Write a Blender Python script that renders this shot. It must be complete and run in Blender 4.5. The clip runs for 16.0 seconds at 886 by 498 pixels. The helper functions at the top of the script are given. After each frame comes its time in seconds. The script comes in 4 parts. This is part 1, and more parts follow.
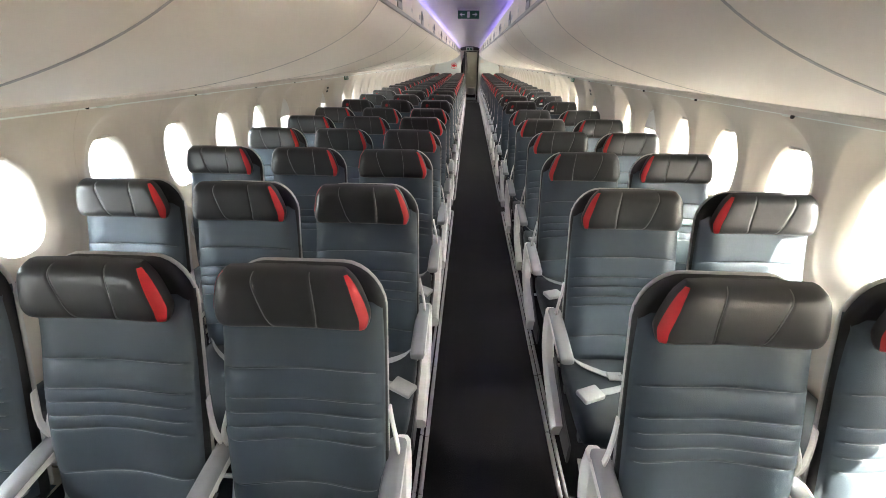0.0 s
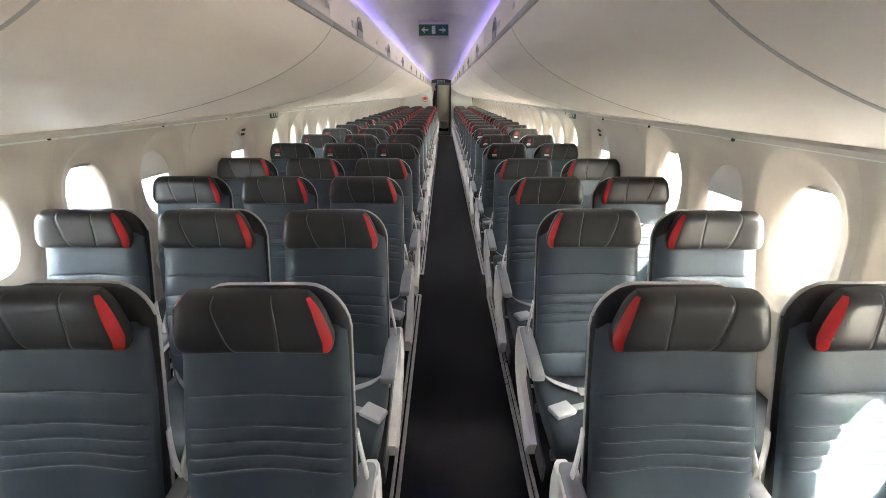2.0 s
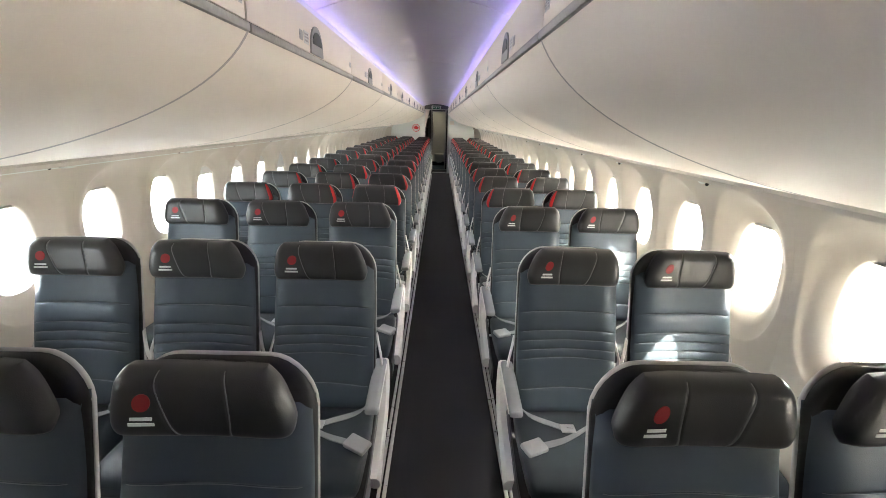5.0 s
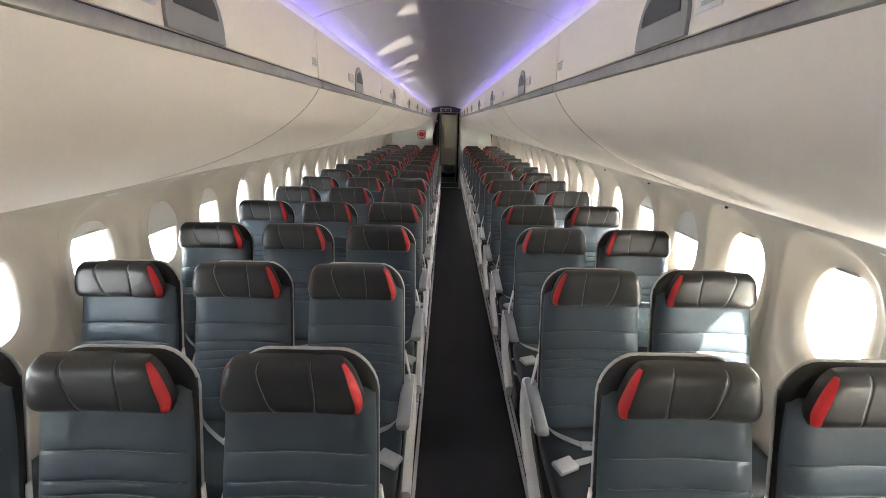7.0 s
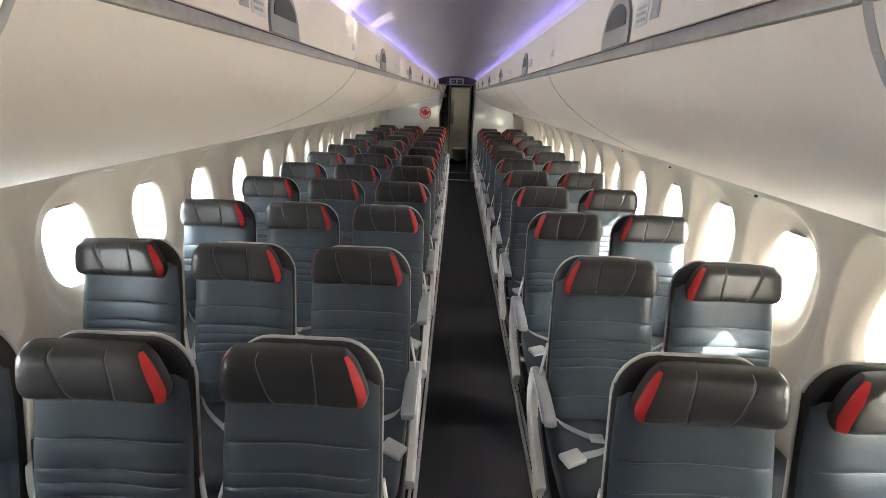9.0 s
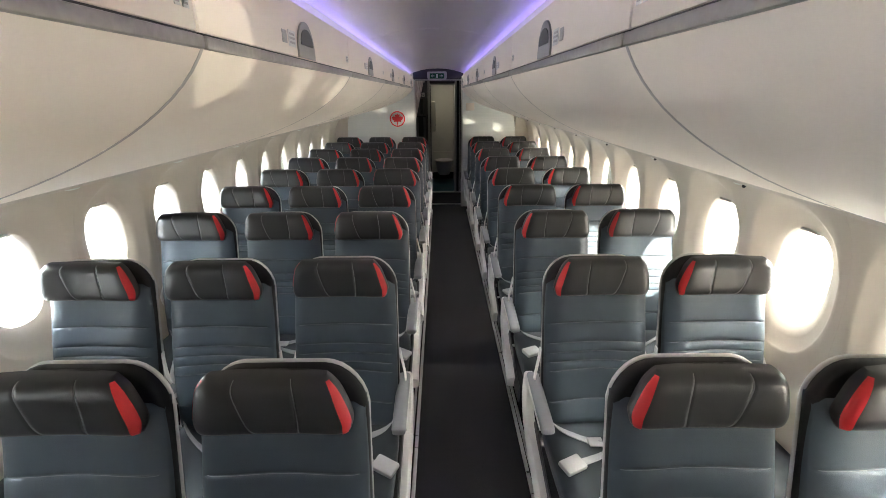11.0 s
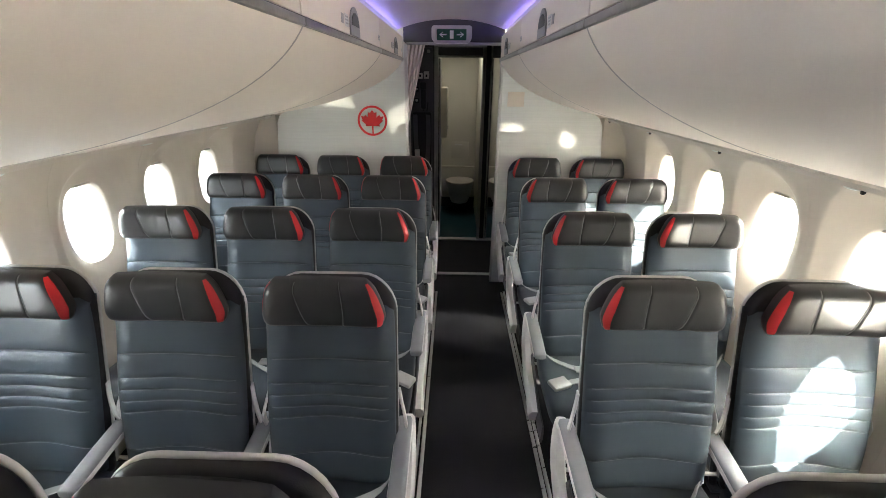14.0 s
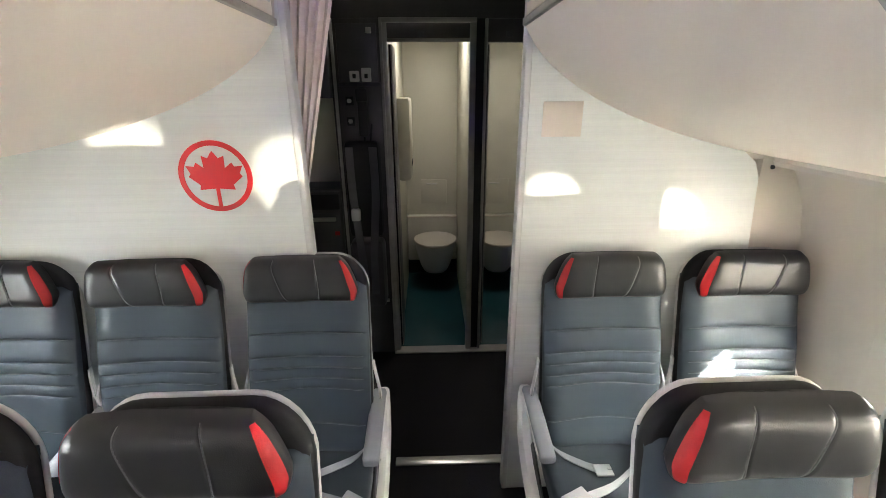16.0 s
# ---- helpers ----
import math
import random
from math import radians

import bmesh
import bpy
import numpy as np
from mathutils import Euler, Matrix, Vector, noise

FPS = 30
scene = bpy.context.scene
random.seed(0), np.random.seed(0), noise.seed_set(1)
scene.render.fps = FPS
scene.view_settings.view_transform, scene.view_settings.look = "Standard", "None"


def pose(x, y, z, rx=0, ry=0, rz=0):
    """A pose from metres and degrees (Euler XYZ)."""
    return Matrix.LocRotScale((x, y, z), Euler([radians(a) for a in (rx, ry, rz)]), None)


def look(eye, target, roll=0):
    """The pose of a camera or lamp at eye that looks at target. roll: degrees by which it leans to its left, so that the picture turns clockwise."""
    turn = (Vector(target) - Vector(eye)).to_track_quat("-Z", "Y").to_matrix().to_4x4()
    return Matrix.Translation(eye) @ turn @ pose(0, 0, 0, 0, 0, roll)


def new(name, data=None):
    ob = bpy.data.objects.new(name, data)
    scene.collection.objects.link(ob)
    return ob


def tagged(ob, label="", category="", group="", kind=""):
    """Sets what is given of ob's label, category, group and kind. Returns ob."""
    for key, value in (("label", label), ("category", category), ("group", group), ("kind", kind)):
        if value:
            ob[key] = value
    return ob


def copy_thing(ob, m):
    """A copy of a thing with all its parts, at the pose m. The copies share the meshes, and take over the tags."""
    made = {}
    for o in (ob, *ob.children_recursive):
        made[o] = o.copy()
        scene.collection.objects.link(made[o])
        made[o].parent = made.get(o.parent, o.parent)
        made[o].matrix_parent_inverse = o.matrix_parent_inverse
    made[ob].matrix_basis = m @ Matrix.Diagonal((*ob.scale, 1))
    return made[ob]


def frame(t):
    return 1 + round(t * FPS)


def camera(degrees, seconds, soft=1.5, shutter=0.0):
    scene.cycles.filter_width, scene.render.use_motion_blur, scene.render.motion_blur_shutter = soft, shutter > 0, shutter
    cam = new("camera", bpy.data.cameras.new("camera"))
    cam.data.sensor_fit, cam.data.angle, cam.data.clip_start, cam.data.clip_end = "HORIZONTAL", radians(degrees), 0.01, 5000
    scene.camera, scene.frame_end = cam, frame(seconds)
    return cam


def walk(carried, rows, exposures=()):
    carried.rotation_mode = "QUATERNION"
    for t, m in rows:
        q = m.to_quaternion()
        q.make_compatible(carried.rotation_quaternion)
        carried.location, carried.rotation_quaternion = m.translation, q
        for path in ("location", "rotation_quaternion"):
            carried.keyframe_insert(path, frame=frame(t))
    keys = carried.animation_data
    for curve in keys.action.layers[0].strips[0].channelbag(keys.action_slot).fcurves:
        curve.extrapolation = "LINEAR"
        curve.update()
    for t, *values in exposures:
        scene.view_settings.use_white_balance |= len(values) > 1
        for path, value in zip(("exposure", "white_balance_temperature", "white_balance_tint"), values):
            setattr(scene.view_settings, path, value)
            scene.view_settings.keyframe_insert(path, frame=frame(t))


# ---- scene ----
cam = camera(92.2, 16.0, soft=0.5)
PATH = [
    (0, (0.148, -5.514, 1.62), (0.045, -3.687, 0.811), 0.4),
    (0.5, (0.161, -5.329, 1.618), (0.134, -3.467, 0.889), -0.3),
    (1, (0.162, -5.004, 1.634), (0.204, -3.128, 0.942), -0.4),
    (1.5, (0.201, -4.544, 1.614), (0.21, -2.666, 0.926), 0.3),
    (2, (0.188, -4.027, 1.608), (0.187, -2.148, 0.924), 0.1),
    (2.5, (0.179, -3.527, 1.636), (0.218, -1.623, 1.024), -0.2),
    (3, (0.243, -2.973, 1.654), (0.235, -1.055, 1.087), 0.0),
    (3.5, (0.211, -2.427, 1.669), (0.242, -0.501, 1.132), -0.7),
    (3.7, (0.227, -2.193, 1.687), (0.256, -0.27, 1.138), -1.3),
    (5.8, (0.176, 0.451, 1.658), (0.205, 2.365, 1.08), 2.9),
    (6, (0.161, 0.69, 1.698), (0.192, 2.607, 1.131), 2.4),
    (6.5, (0.15, 1.258, 1.75), (0.13, 3.182, 1.205), 1.5),
    (7, (0.129, 1.88, 1.776), (0.122, 3.796, 1.202), 1.0),
    (7.5, (0.111, 2.443, 1.778), (0.112, 4.351, 1.179), 1.9),
    (8, (0.127, 3.048, 1.784), (0.086, 4.939, 1.133), 1.9),
    (10.3, (0.112, 5.795, 1.785), (0.084, 7.674, 1.1), 1.7),
    (10.5, (0.117, 6.029, 1.768), (0.094, 7.911, 1.09), 1.0),
    (11, (0.14, 6.597, 1.794), (0.148, 8.476, 1.11), -0.4),
    (11.5, (0.168, 7.212, 1.798), (0.139, 9.09, 1.112), 0.3),
    (12, (0.128, 7.761, 1.796), (0.117, 9.641, 1.113), 0.1),
    (12.5, (0.127, 8.365, 1.754), (0.089, 10.241, 1.064), -0.1),
    (13, (0.116, 8.937, 1.745), (0.089, 10.807, 1.035), 0.1),
    (13.5, (0.128, 9.488, 1.745), (0.089, 11.366, 1.059), -0.2),
    (14, (0.128, 10.054, 1.743), (0.085, 11.911, 1.003), 0.5),
    (14.5, (0.115, 10.625, 1.733), (0.096, 12.468, 0.957), -0.1),
    (15, (0.168, 11.185, 1.707), (0.127, 13.025, 0.926), 0.4),
    (15.5, (0.147, 11.688, 1.683), (0.145, 13.529, 0.902), -0.1),
    (16, (0.175, 12.192, 1.679), (0.232, 14.071, 0.996), -0.3),
]
EXPOSURES = [(0.0, 3.93), (2.0, 3.92), (3.0, 4.04), (3.5, 4.2), (6.0, 3.41), (7.0, 3.32), (8.0, 3.36), (11.0, 3.50), (12.5, 3.67), (14.0, 3.84), (14.5, 3.95), (15.0, 4.01), (15.5, 4.14), (16.0, 4.6)]
walk(cam, [(t, look(eye, target, roll)) for t, eye, target, roll in PATH], EXPOSURES)

# ---- light ----
world = bpy.data.worlds.new("sky")
scene.world = world
world.use_nodes = True
wn = world.node_tree
sky = wn.nodes.new("ShaderNodeTexSky")
sky.sky_type, sky.sun_disc = "NISHITA", False
SUN_WAY = Vector((-1.18, 1.0, -1.25)).normalized()
sky.sun_elevation = math.asin(-SUN_WAY.z)
sky.sun_rotation = math.atan2(-SUN_WAY.x, -SUN_WAY.y)
wn.links.new(sky.outputs[0], wn.nodes["Background"].inputs[0])
wn.nodes["Background"].inputs[1].default_value = 0.08


def lamp(name, kind, energy, colour, m, **more):
    data = bpy.data.lights.new(name, kind)
    data.energy, data.color = energy, colour
    for key, value in more.items():
        if key == "angle":
            data.angle = value
        elif key == "shape":
            data.shape = value
        elif key == "size":
            data.size = value
        elif key == "spot_size":
            data.spot_size = value
        elif key == "spot_blend":
            data.spot_blend = value
        elif key == "radius":
            data.shadow_soft_size = value
        elif key == "size_y":
            data.size_y = value
        elif key == "spread":
            data.spread = value
    ob = new(name, data)
    ob.matrix_world = m
    return ob


def aimed(at, way):
    return Matrix.Translation(at) @ Vector(way).to_track_quat("-Z", "Y").to_matrix().to_4x4()


lamp("sun", "SUN", 4.3, (1.0, 0.93, 0.80), aimed((6, -8, 8), SUN_WAY), angle=radians(0.53))
# Added spot lamps stand in for the sun's glint off the curved wing, which is not built. It comes up through the windows
# on the sunny side: steeply beside the wing, flatter further aft.
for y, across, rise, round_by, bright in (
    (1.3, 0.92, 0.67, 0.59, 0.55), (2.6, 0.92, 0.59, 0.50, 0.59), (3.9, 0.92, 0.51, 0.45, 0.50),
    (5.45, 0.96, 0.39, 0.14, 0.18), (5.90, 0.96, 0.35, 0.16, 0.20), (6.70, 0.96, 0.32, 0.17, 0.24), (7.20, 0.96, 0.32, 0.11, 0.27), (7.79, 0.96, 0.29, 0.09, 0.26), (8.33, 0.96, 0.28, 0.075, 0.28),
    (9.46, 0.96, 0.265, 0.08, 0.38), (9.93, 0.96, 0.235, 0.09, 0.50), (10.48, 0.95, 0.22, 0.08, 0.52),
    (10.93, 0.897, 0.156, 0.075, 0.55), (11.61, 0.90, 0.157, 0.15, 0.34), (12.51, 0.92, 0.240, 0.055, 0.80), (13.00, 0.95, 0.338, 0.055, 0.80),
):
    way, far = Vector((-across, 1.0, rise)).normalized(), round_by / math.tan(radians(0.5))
    lamp("added_wing_glint", "SPOT", bright * 4 * math.pi * far**2, (1.0, 0.93, 0.76), aimed(Vector((1.63, y, 1.08)) - way * far, way), spot_size=radians(1.0), spot_blend=0.1, radius=0.02)
# Daylight in the two rows of windows: level, with the light off the ground and the wing, and steeply down from the sky.
# Beside the sunlit wing it comes in level, before and behind it from the sky above.
for side, power, sky_power, tint in ((1, 3.1, 9.6, (1.0, 0.95, 0.85)), (-1, 1.97, 4.6, (0.91, 0.945, 0.97))):
    side_share = 1.0 if side > 0 else 1.4
    for y0, y1, down, share, sky_share in ((-6.6, -1.6, 14, 0.9, 1.0), (-1.6, 0.8, 3, 0.82, 0.4), (0.8, 6.2, -10, 1.45 * side_share, 0.55), (6.2, 8.4, 2, 0.75 * side_share**1.5, 1.0), (8.4, 13.7, 7, 0.82 * side_share**1.1, 1.0)):
        long, mid = y1 - y0 + 0.30, (y0 + y1) / 2
        lamp("window_daylight", "AREA", power * share * long, tint, pose(side * 1.88, mid, 1.06, 90 - down, 0, 90 * side), shape="RECTANGLE", size=long, size_y=0.95, spread=radians(140))
        lamp("sky_daylight", "AREA", sky_power * sky_share * long, tint, pose(side * 2.18, mid, 1.80, 90 - 52, 0, 90 * side), shape="RECTANGLE", size=long, size_y=0.95, spread=radians(110))

# ---- materials ----


def material(name, colour, rough=0.5, metal=0.0, grain=0.0, scale=80.0, vary=0.12, spots=2.0, bump=0.0, coat=0.0, stretch=(1, 1, 1), each=0.0, sheen=0.0, shine=0.5):
    """A painted, moulded or woven surface: colour with broad stains and fine grain, and a relief of its own."""
    m = bpy.data.materials.new(name)
    m.use_nodes = True
    n, link = m.node_tree.nodes, m.node_tree.links.new
    b = n["Principled BSDF"]
    b.inputs["Metallic"].default_value = metal
    b.inputs["Coat Weight"].default_value = coat
    b.inputs["Specular IOR Level"].default_value = shine
    b.inputs["Sheen Weight"].default_value = sheen
    tc = n.new("ShaderNodeTexCoord")
    mp = n.new("ShaderNodeMapping")
    mp.inputs["Scale"].default_value = stretch
    link(tc.outputs["Object"], mp.inputs["Vector"])
    broad, fine = n.new("ShaderNodeTexNoise"), n.new("ShaderNodeTexNoise")
    broad.inputs["Scale"].default_value, broad.inputs["Detail"].default_value = spots, 4
    fine.inputs["Scale"].default_value, fine.inputs["Detail"].default_value = scale, 3
    for t in (broad, fine):
        link(mp.outputs[0], t.inputs["Vector"])
    mixed = n.new("ShaderNodeMath")
    mixed.operation = "MULTIPLY_ADD"
    link(fine.outputs["Fac"], mixed.inputs[0])
    mixed.inputs[1].default_value = grain
    link(broad.outputs["Fac"], mixed.inputs[2])
    ramp = n.new("ShaderNodeMapRange")
    ramp.inputs["From Min"].default_value, ramp.inputs["From Max"].default_value = 0.3 + grain * 0.3, 0.7 + grain * 0.7
    ramp.inputs["To Min"].default_value, ramp.inputs["To Max"].default_value = 1 - vary, 1 + vary
    link(mixed.outputs[0], ramp.inputs["Value"])
    value = ramp.outputs[0]
    if each:
        info, lift = n.new("ShaderNodeObjectInfo"), n.new("ShaderNodeMapRange")
        lift.inputs["To Min"].default_value, lift.inputs["To Max"].default_value = 1 - each, 1 + each
        link(info.outputs["Random"], lift.inputs["Value"])
        times = n.new("ShaderNodeMath")
        times.operation = "MULTIPLY"
        link(value, times.inputs[0])
        link(lift.outputs[0], times.inputs[1])
        value = times.outputs[0]
    tint = n.new("ShaderNodeVectorMath")
    tint.operation = "SCALE"
    tint.inputs[0].default_value = colour
    link(value, tint.inputs["Scale"])
    link(tint.outputs[0], b.inputs["Base Color"])
    rr = n.new("ShaderNodeMapRange")
    rr.inputs["To Min"].default_value, rr.inputs["To Max"].default_value = max(0.02, rough - 0.08), min(1, rough + 0.08)
    link(broad.outputs["Fac"], rr.inputs["Value"])
    link(rr.outputs[0], b.inputs["Roughness"])
    if bump:
        bp = n.new("ShaderNodeBump")
        bp.inputs["Strength"].default_value, bp.inputs["Distance"].default_value = min(1.0, bump), 0.002
        link(fine.outputs["Fac"], bp.inputs["Height"])
        link(bp.outputs[0], b.inputs["Normal"])
    return m


def glowing(name, colour, strength):
    m = bpy.data.materials.new(name)
    m.use_nodes = True
    b = m.node_tree.nodes["Principled BSDF"]
    b.inputs["Base Color"].default_value = (*colour, 1)
    b.inputs["Emission Color"].default_value = (*colour, 1)
    b.inputs["Emission Strength"].default_value = strength
    return m


def clear_glass(name):
    m = bpy.data.materials.new(name)
    m.use_nodes = True
    b = m.node_tree.nodes["Principled BSDF"]
    b.inputs["Base Color"].default_value = (0.97, 0.98, 0.98, 1)
    b.inputs["Transmission Weight"].default_value = 1.0
    b.inputs["Roughness"].default_value = 0.02
    b.inputs["IOR"].default_value = 1.1
    return m


SLATE = material("slate_leather", (0.054, 0.072, 0.088), 0.42, grain=0.5, scale=420, vary=0.14, spots=5, bump=0.2, each=0.06, shine=0.36)
# The backrest's leather again, darkened in its colour for the shade on the cushions.
SHADED_SLATE = material("shaded_slate_leather", (0.028, 0.036, 0.043), 0.45, grain=0.5, scale=420, vary=0.18, spots=5, bump=0.35, each=0.08, shine=0.32)
DARK = material("charcoal_leather", (0.013, 0.0131, 0.0138), 0.45, grain=0.5, scale=420, vary=0.16, spots=6, bump=0.22, each=0.06, shine=0.3)
PANEL = material("headrest_leather", (0.0215, 0.0218, 0.0225), 0.33, grain=0.5, scale=420, vary=0.14, spots=6, bump=0.16, each=0.05)
RED = material("red_trim", (0.56, 0.013, 0.018), 0.5, grain=0.4, scale=300, vary=0.12, spots=9, bump=0.2)
MARK = material("dull_red_print", (0.33, 0.012, 0.016), 0.5, vary=0.12, spots=30)
RIB_THREAD = material("slate_stitching", (0.15, 0.17, 0.185), 0.6, grain=0.5, scale=600, vary=0.15)
THREAD = material("grey_stitching", (0.17, 0.175, 0.172), 0.6, grain=0.5, scale=600, vary=0.15)
SHELL = material("pale_grey_shell", (0.56, 0.55, 0.525), 0.42, grain=0.3, scale=250, vary=0.06, spots=4, bump=0.08)
ARM = material("grey_armrest", (0.28, 0.29, 0.30), 0.5, grain=0.4, scale=300, vary=0.1, spots=6, bump=0.12)
WHITE_ARM = material("off_white_plastic", (0.80, 0.79, 0.76), 0.45, grain=0.3, scale=300, vary=0.07, spots=5, bump=0.08)
WEB = material("grey_webbing", (0.34, 0.345, 0.345), 0.7, grain=0.9, scale=500, vary=0.15, spots=8, bump=0.4)
BUCKLE = material("worn_buckle_metal", (0.50, 0.50, 0.49), 0.38, metal=0.5, grain=0.4, scale=150, vary=0.12)
STEEL = material("brushed_metal", (0.60, 0.60, 0.59), 0.3, metal=1.0, grain=0.4, scale=200, vary=0.08, spots=6, stretch=(1, 8, 1))
DULL_STEEL = material("dull_anodised_metal", (0.44, 0.425, 0.40), 0.45, metal=0.35, grain=0.5, scale=120, vary=0.15, spots=5, stretch=(1, 1, 4))
FRAME = material("dark_frame_metal", (0.09, 0.09, 0.095), 0.42, metal=0.6, grain=0.3, scale=90, vary=0.15, spots=4)
CARPET = material("charcoal_carpet", (0.018, 0.0172, 0.0200), 0.95, grain=1.2, scale=260, vary=0.35, spots=3, bump=0.9, sheen=0.05, shine=0.1)
WALL = material("cream_sidewall", (0.575, 0.518, 0.443), 0.45, grain=0.35, scale=300, vary=0.035, spots=1.2, bump=0.06)
BIN = material("cream_bin", (0.735, 0.656, 0.570), 0.55, grain=0.3, scale=260, vary=0.04, spots=0.9, bump=0.04, shine=0.4)
CEIL = material("pale_ceiling", (0.74, 0.695, 0.68), 0.38, grain=0.3, scale=220, vary=0.03, spots=0.8, bump=0.03)
RAIL = material("grey_service_rail", (0.58, 0.53, 0.475), 0.45, grain=0.3, scale=200, vary=0.08, spots=6)
STRIP = material("grey_metal_strip", (0.33, 0.31, 0.28), 0.4, metal=0.5, grain=0.6, scale=60, vary=0.22, spots=7)
GASKET = material("grey_gasket", (0.38, 0.355, 0.33), 0.7, vary=0.1)
LATCH = material("grey_latch", (0.26, 0.25, 0.23), 0.42, grain=0.3, scale=160, vary=0.08)
SHADOW_AND_LENS = material("dark_shadow_and_lens", (0.045, 0.045, 0.042), 0.5, vary=0.1)
PARTITION = material("streaked_white_laminate", (0.63, 0.64, 0.605), 0.42, grain=0.85, scale=9, vary=0.06, spots=3, stretch=(0.35, 0.35, 24))
LOGO = material("red_emblem", (0.66, 0.014, 0.018), 0.4, vary=0.05)
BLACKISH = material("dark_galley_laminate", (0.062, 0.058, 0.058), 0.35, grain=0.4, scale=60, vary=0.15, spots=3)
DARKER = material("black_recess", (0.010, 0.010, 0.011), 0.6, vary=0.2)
CURTAIN = material("mauve_grey_curtain", (0.70, 0.60, 0.55), 0.85, grain=0.9, scale=300, vary=0.12, spots=4, bump=0.5)
CREAM = material("cream_lavatory_panel", (0.56, 0.535, 0.455), 0.45, grain=0.3, scale=150, vary=0.04, spots=2)
TEAL = material("dark_teal_vinyl", (0.014, 0.060, 0.070), 0.35, grain=1.0, scale=90, vary=0.35, spots=5, bump=0.1)
GREEN = material("green_sign", (0.011, 0.105, 0.052), 0.35, vary=0.08)
SIGN_WHITE = material("white_print", (0.72, 0.76, 0.72), 0.45, vary=0.05)
PRINT = material("grey_print", (0.36, 0.35, 0.33), 0.5, vary=0.2, spots=60)
NOTICE = material("grey_white_notice", (0.58, 0.57, 0.545), 0.5, vary=0.08, spots=40)
BLIND = material("window_shade", (0.66, 0.65, 0.62), 0.5, grain=0.4, scale=200, vary=0.05)
DARK_WEB = material("dark_webbing", (0.10, 0.10, 0.105), 0.7, grain=0.9, scale=500, vary=0.2, spots=8, bump=0.4)
GLASS = clear_glass("window_pane")
LED = glowing("violet_led", (0.27, 0.21, 1.0), 0.47)
LENS = glowing("lamp_lens", (1.0, 0.9, 0.7), 0.17)

# ---- builders ----


def mesh_of(name, verts, faces, smooth=35):
    me = bpy.data.meshes.new(name)
    me.from_pydata([tuple(v) for v in verts], [], faces)
    me.validate()
    bm = bmesh.new()
    bm.from_mesh(me)
    bmesh.ops.recalc_face_normals(bm, faces=bm.faces)
    bm.to_mesh(me)
    bm.free()
    me.polygons.foreach_set("use_smooth", [True] * len(me.polygons))
    me.set_sharp_from_angle(angle=radians(smooth))
    return me


def part(name, me, mat, parent=None, label="", m=None):
    """One mesh object under a thing or a part; also a thing of its own, with no parent."""
    if isinstance(me, tuple):
        me = mesh_of(name, *me)
    if not me.materials:
        me.materials.append(mat)
    ob = new(name, me)
    ob.parent = parent
    if m is not None:
        ob.matrix_local = m
    return tagged(ob, label) if label else ob


def thing(name, label, category, group="", kind="", m=None):
    ob = new(name)
    ob.empty_display_size = 0.05
    if m is not None:
        ob.matrix_local = m
    return tagged(ob, label, category, group, kind)


def both(*shapes):
    verts, faces = [], []
    for v, f in shapes:
        faces += [[i + len(verts) for i in face] for face in f]
        verts += list(v)
    return verts, faces


def loft(rings, caps=(True, True), closed=True):
    n = len(rings[0])
    verts = [p for ring in rings for p in ring]
    faces = []
    for a in range(len(rings) - 1):
        for b in range(n if closed else n - 1):
            c = (b + 1) % n
            faces.append([a * n + b, a * n + c, (a + 1) * n + c, (a + 1) * n + b])
    if caps[0]:
        faces.append(list(range(n))[::-1])
    if caps[1]:
        faces.append([(len(rings) - 1) * n + b for b in range(n)])
    return verts, faces


def rbox(x0, x1, y0, y1, z0, z1, r=0.004):
    """A box with chamfered, rounded edges."""
    r = min(r, 0.49 * (x1 - x0), 0.49 * (y1 - y0), 0.49 * (z1 - z0))

    def ring(z, d):
        out = []
        for cx, cy, a0 in ((x1, y1, 0), (x0, y1, 90), (x0, y0, 180), (x1, y0, 270)):
            sx, sy = (-1 if cx == x1 else 1), (-1 if cy == y1 else 1)
            for a in (0, 45, 90):
                t = radians(a0 + a)
                out.append((cx + sx * r + (r - d) * math.cos(t), cy + sy * r + (r - d) * math.sin(t), z))
        return out

    return loft([ring(z0, r * 0.9), ring(z0 + r * 0.3, r * 0.3), ring(z0 + r, 0), ring(z1 - r, 0), ring(z1 - r * 0.3, r * 0.3), ring(z1, r * 0.9)])


def moved(shape, m):
    return [m @ Vector(v) for v in shape[0]], shape[1]


def tube(points, r, n=8, flat=1.0):
    """A rod along points; flat below one presses it into a band."""
    pts = [Vector(p) for p in points]
    rings = []
    for i, p in enumerate(pts):
        way = (pts[min(i + 1, len(pts) - 1)] - pts[max(i - 1, 0)]).normalized()
        side = way.cross(Vector((0, 0, 1)) if abs(way.z) < 0.9 else Vector((1, 0, 0))).normalized()
        up = side.cross(way)
        rings.append([p + side * r * math.cos(2 * math.pi * k / n) + up * r * flat * math.sin(2 * math.pi * k / n) for k in range(n)])
    return loft(rings)


def ribbon(points, wide, thick, across):
    """A flat strap or bar along points, its width along the vector across."""
    across, pts, rings = Vector(across).normalized(), [Vector(p) for p in points], []
    for i, p in enumerate(pts):
        way = (pts[min(i + 1, len(pts) - 1)] - pts[max(i - 1, 0)]).normalized()
        up = way.cross(across).normalized()
        w, t = across * wide / 2, up * thick / 2
        e = across * (wide / 2 - thick * 0.4)
        rings.append([p - w, p - e - t, p + e - t, p + w, p + e + t, p - e + t])
    return loft(rings)


